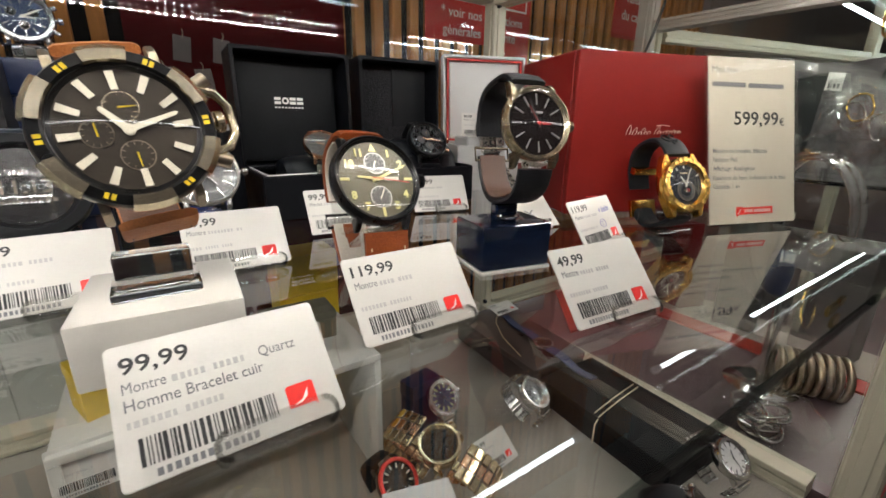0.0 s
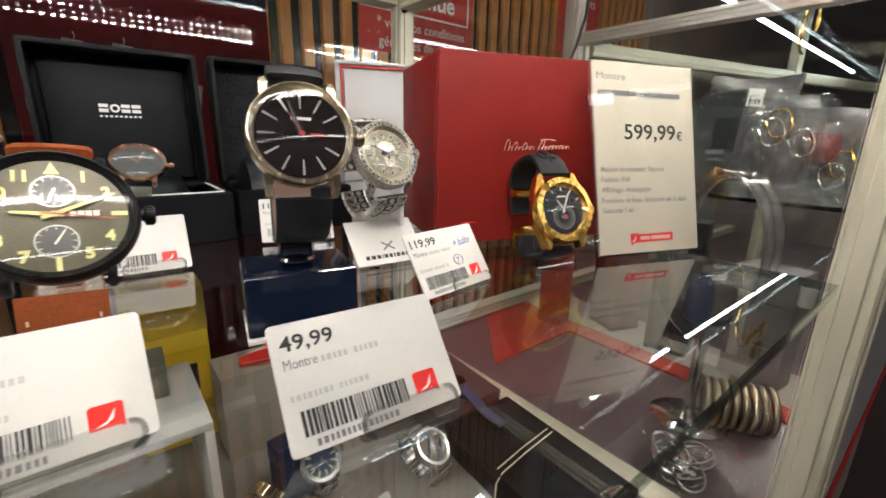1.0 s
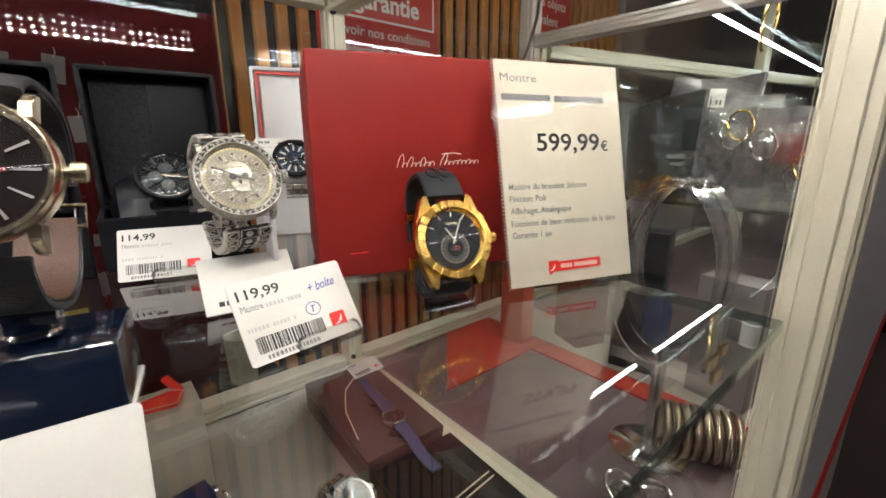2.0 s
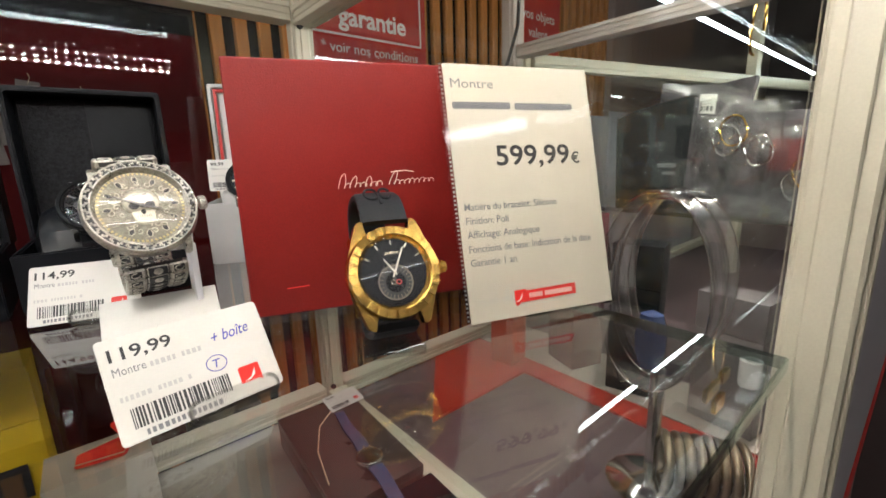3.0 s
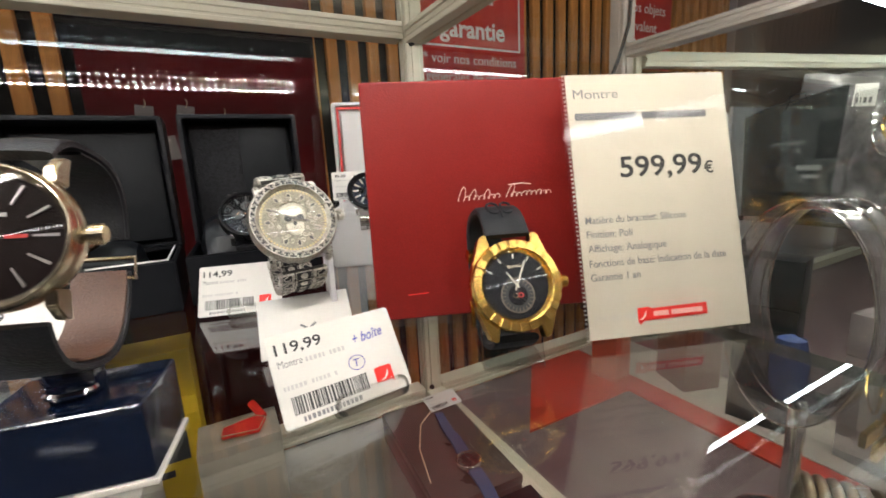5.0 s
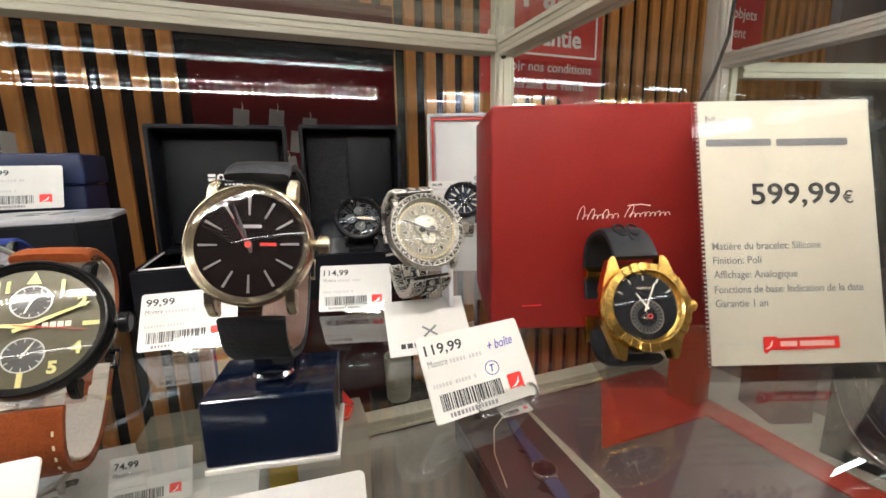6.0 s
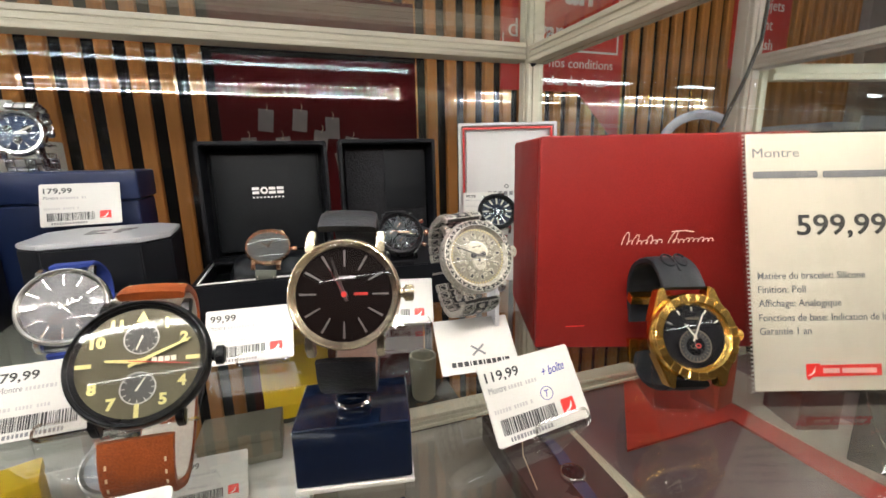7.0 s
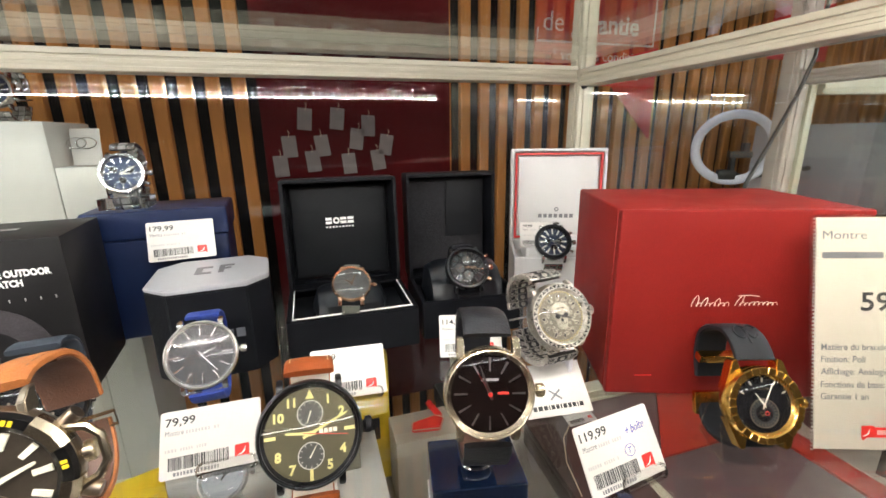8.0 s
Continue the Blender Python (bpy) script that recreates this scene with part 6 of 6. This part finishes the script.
bm = bmesh.new()
for k in range(7):
    join(bm, box(0.005, 0.008 + 0.005 * k, 0.0011, 0.034, 0.0092 + 0.005 * k, 0.0013))
part("text_bars", bm, mat("pink_reflected_print", (0.35, 0.1, 0.1), 0.5), rl, "", False)
for x, y, wd, hh, seed in ((0.93, 0.20, 0.10, 0.15, 21), (1.00, 0.13, 0.12, 0.11, 27), (1.09, 0.235, 0.13, 0.15, 33)):
    b = thing("clear_pouch", pose(x, y, SHELF + 0.0005, 0, 0, -60), "crumpled clear plastic pouch with jewellery", "pouch", "clear pouches")
    o = part("film", crumpled(wd, hh, 0.03, seed), FILMCLIP, b)
    o.visible_shadow = False
    rr = random.Random(seed)
    for _ in range(3):
        cx, cz = rr.uniform(-0.3, 0.3) * wd, rr.uniform(0.25, 0.8) * hh
        loop = [(cx + 0.016 * math.cos(t), -0.022 + 0.004 * math.sin(3 * t), cz + 0.020 * math.sin(t)) for t in np.linspace(0, 2 * math.pi, 18)[:-1]]
        part("chain", tube(loop, 0.0013, 6, True), rr.choice((STEEL, GOLD, CHROME)), b)
neck = thing("gold_necklace", pose(1.03, 0.22, 1.27), "thin gold chain hanging in the next case", "necklace")
part("chain", tube([(0.045 * math.cos(t) , 0.02 * math.cos(t), 0.040 * math.sin(t)) for t in np.linspace(-1.4, 3.6, 26)], 0.0022, 6), GOLD, neck)

# bangle stand: chrome foot and stem under two clear oval bands
ts = thing("bangle_stand", pose(0.611, 0.156, DECK), "clear acrylic bangle stand on a chrome foot", "display stand")
part("foot", lathe([(0, 0), (0.040, 0), (0.041, 0.002), (0.036, 0.006), (0.020, 0.011), (0.006, 0.014), (0.005, 0.016), (0, 0.016)], 40), CHROME, ts)
part("stem", moved(lathe([(0.0065, 0), (0.0065, 0.110), (0.004, 0.112), (0.004, 0)], 20), 0, 0, 0.014), CHROME, ts)
oval = [(0.047 * math.sin(t), 0.088 * math.cos(t)) for t in np.linspace(0, 2 * math.pi, 40)[:-1]]
SMOKE = thin("smoky_clear_plastic", (0.95, 0.94, 0.94), 0.02, 1.0, 1.75)
for k, (dx, sc) in enumerate(((-0.019, 1.0), (0.019, 0.97), (0.0, 0.92))):
    o = part("oval_band", moved(ribbon([(y * sc, z * sc) for y, z in oval], 0.034, 0.0022, True), dx, 0, 0.205, 0, 0, 0), SMOKE, ts, "clear curved band")
    o.visible_shadow = False
    for ex in (-0.017, 0.017):
        part("rim", tube([(dx + ex, y * sc, 0.205 + z * sc) for y, z in oval], 0.0006, 5, True), CHROME, o, "bright rim")
part("insert", moved(lathe([(0, -0.030), (0.010, -0.026), (0.014, -0.010), (0.014, 0.010), (0.010, 0.026), (0, 0.030)], 24), 0, 0.010, 0.150), mat("dim_blue_glass", (0.03, 0.05, 0.14), 0.15, 0, 0.3), ts, "dark blue glass trinket")
part("trinkets", moved(boxes((-0.03, -0.05, -0.012, 0.0, -0.046, -0.002), (-0.01, -0.052, -0.03, 0.012, -0.048, -0.018), (0.008, -0.05, -0.010, 0.026, -0.046, 0.0)), 0, 0, 0.135), GOLD, ts, "", False)

gb = thing("bangle_set", pose(0.650, 0.090, DECK, 0, 0, 30), "stack of pale gold bangles lying on the next deck", "bangles")
tor = mesh_of(moved(tube([(0.024 * math.cos(t), 0, 0.024 * math.sin(t)) for t in np.linspace(0, 2 * math.pi, 32)[:-1]], 0.0042, 8, True), 0, 0, 0), "bangle")
tor.materials.append(mat("dull_gold_bangle", (0.42, 0.33, 0.23), 0.34, 1, 0.2))
tor.shade_smooth()
for k in range(8):
    ob = new("bangle", tor)
    ob.parent = gb
    ob.location = (0, 0.0092 * k, 0.0285)

dome = thing("wrapped_jewellery", pose(0.512, 0.120, DECK), "jewellery in a crumpled clear film on the next deck", "package")
bm = bmesh.new()
bmesh.ops.create_icosphere(bm, subdivisions=4, radius=1)
for v in bm.verts:
    q = v.co
    k = 1 + 0.16 * noise.noise(q * 3.1) + 0.08 * abs(noise.noise(q * 8))
    v.co = Vector((q.x * 0.046 * k, q.y * 0.052 * k, (max(q.z, -0.5) + 0.5) * 0.034 * k))
o = part("film", bm, FILM, dome)
o.visible_shadow = False
bm = bmesh.new()
rr = random.Random(5)
for k in range(9):
    a0 = rr.uniform(0, 6.3)
    join(bm, moved(tube([(0.020 * math.cos(t), 0.014 * math.sin(t), 0) for t in np.linspace(0, 2 * math.pi, 18)[:-1]], 0.0016, 6, True), rr.uniform(-0.012, 0.012), rr.uniform(-0.014, 0.014), 0.006 + 0.0028 * k, rr.uniform(-15, 15), rr.uniform(-15, 15), 57 * a0))
tagged(part("chains", bm, STEEL, dome), kind="stuff")

carton("maroon_box", pose(0.742, 0.330, DECK + 0.0045, 0, 0, -20), 0.055, 0.060, 0.235, mat("maroon_carton", (0.10, 0.008, 0.014), 0.35, 0, 0.2), "tall maroon carton on the next deck")
carton("black_carton", pose(0.750, 0.215, DECK + 0.0045, 0, 0, 12), 0.040, 0.060, 0.205, BLACKBAG, "tall black carton on the next deck")
carton("grey_carton", pose(0.745, 0.105, DECK + 0.0045, 0, 0, -8), 0.045, 0.070, 0.160, mat("pale_grey_carton", (0.16, 0.14, 0.14), 0.4, 0, 0.12), "pale grey carton on the next deck")
carton("orange_carton", pose(0.690, 0.400, DECK + 0.0005, 0, 0, 10), 0.040, 0.040, 0.205, mat("orange_red_carton", (0.5, 0.08, 0.03), 0.4, 0, 0.1), "orange red carton on the next deck")

# white front fascia of the next case and its red foot
setting("fascia_next", box(0.512, 0.026, 0.752, 1.9, 0.040, 1.9, 0.001), mat("lilac_white_panel", (0.55, 0.52, 0.52), 0.35, 0, 0.04, 5), "white front panel of the next case", "panel")
setting("fascia_foot", box(0.512, 0.0255, 0.690, 1.9, 0.042, 0.749, 0.001), LOGORED, "red edging under the white panel", "trim")
counter = thing("counter", pose(3.6, 0.2, 0), "pinkish counter across the aisle with a dark plinth", "counter")
part("body", box(0, -2.5, 0.10, 0.6, 1.0, 1.05, 0.01), mat("pinkish_counter_front", (0.42, 0.30, 0.28), 0.5, 0, 0.06, 4), counter)
part("plinth", box(0.04, -2.46, 0, 0.56, 0.96, 0.0995), BLACKWALL, counter)
part("top", box(-0.02, -2.52, 1.051, 0.62, 1.02, 1.085, 0.006), WHITEACR, counter)

# ring light and cable behind the case
rg = thing("ring_light", pose(1.135, 0.85, 1.144, 0, 0, -32), "white ring light clamped to the grey storage unit, switched off", "ring light")
part("ring", moved(tube([(0.088 * math.cos(t), 0, 0.082 * math.sin(t)) for t in np.linspace(0, 2 * math.pi, 48)[:-1]], 0.011, 10, True), 0, 0, 0), RINGLIGHT, rg)
part("holder", boxes((-0.030, -0.012, -0.080, 0.010, 0.012, -0.055, 0.004), (-0.006, -0.010, -0.060, 0.006, 0.010, -0.020, 0.003), (-0.012, -0.014, -0.025, 0.040, 0.008, -0.008, 0.003), (0.018, -0.014, -0.012, 0.032, 0.008, 0.012, 0.003)), CABLE, rg, "black phone clamp")
part("arm", tube([(0, 0.004, -0.066), (0.05, 0.030, -0.075), (0.15, 0.094, -0.070), (0.247, 0.154, -0.060)], 0.006, 8), CABLE, rg, "black clamp arm")
cb = thing("cable", pose(0, 0, 0), "black cable hanging from the ceiling into the next case", "cable")
part("cable", tube([(0.646, 0.45, 1.034), (0.655, 0.45, 1.075), (0.673, 0.45, 1.121), (0.702, 0.45, 1.170), (0.735, 0.45, 1.230), (0.755, 0.45, 1.278), (0.764, 0.45, 1.40), (0.766, 0.45, 2.9)], 0.0026, 8), CABLE, cb)
bk = thing("shelf_unit", pose(1.42, 0.72, 0), "grey storage unit with pale panels behind the case", "shelf unit")
part("body", box(0, 0, 0, 0.9, 0.30, 1.20, 0.004), mat("lilac_grey_panel", (0.42, 0.40, 0.44), 0.5, 0, 0.15, 5), bk)
part("panel", box(0.10, -0.012, 0.95, 0.42, -0.001, 1.215, 0.003), mat("pale_panel", (0.45, 0.44, 0.5), 0.4, 0, 0.08, 6), bk)
part("panel", box(0.45, -0.012, 0.90, 0.80, -0.001, 1.15, 0.003), TAUPE, bk)
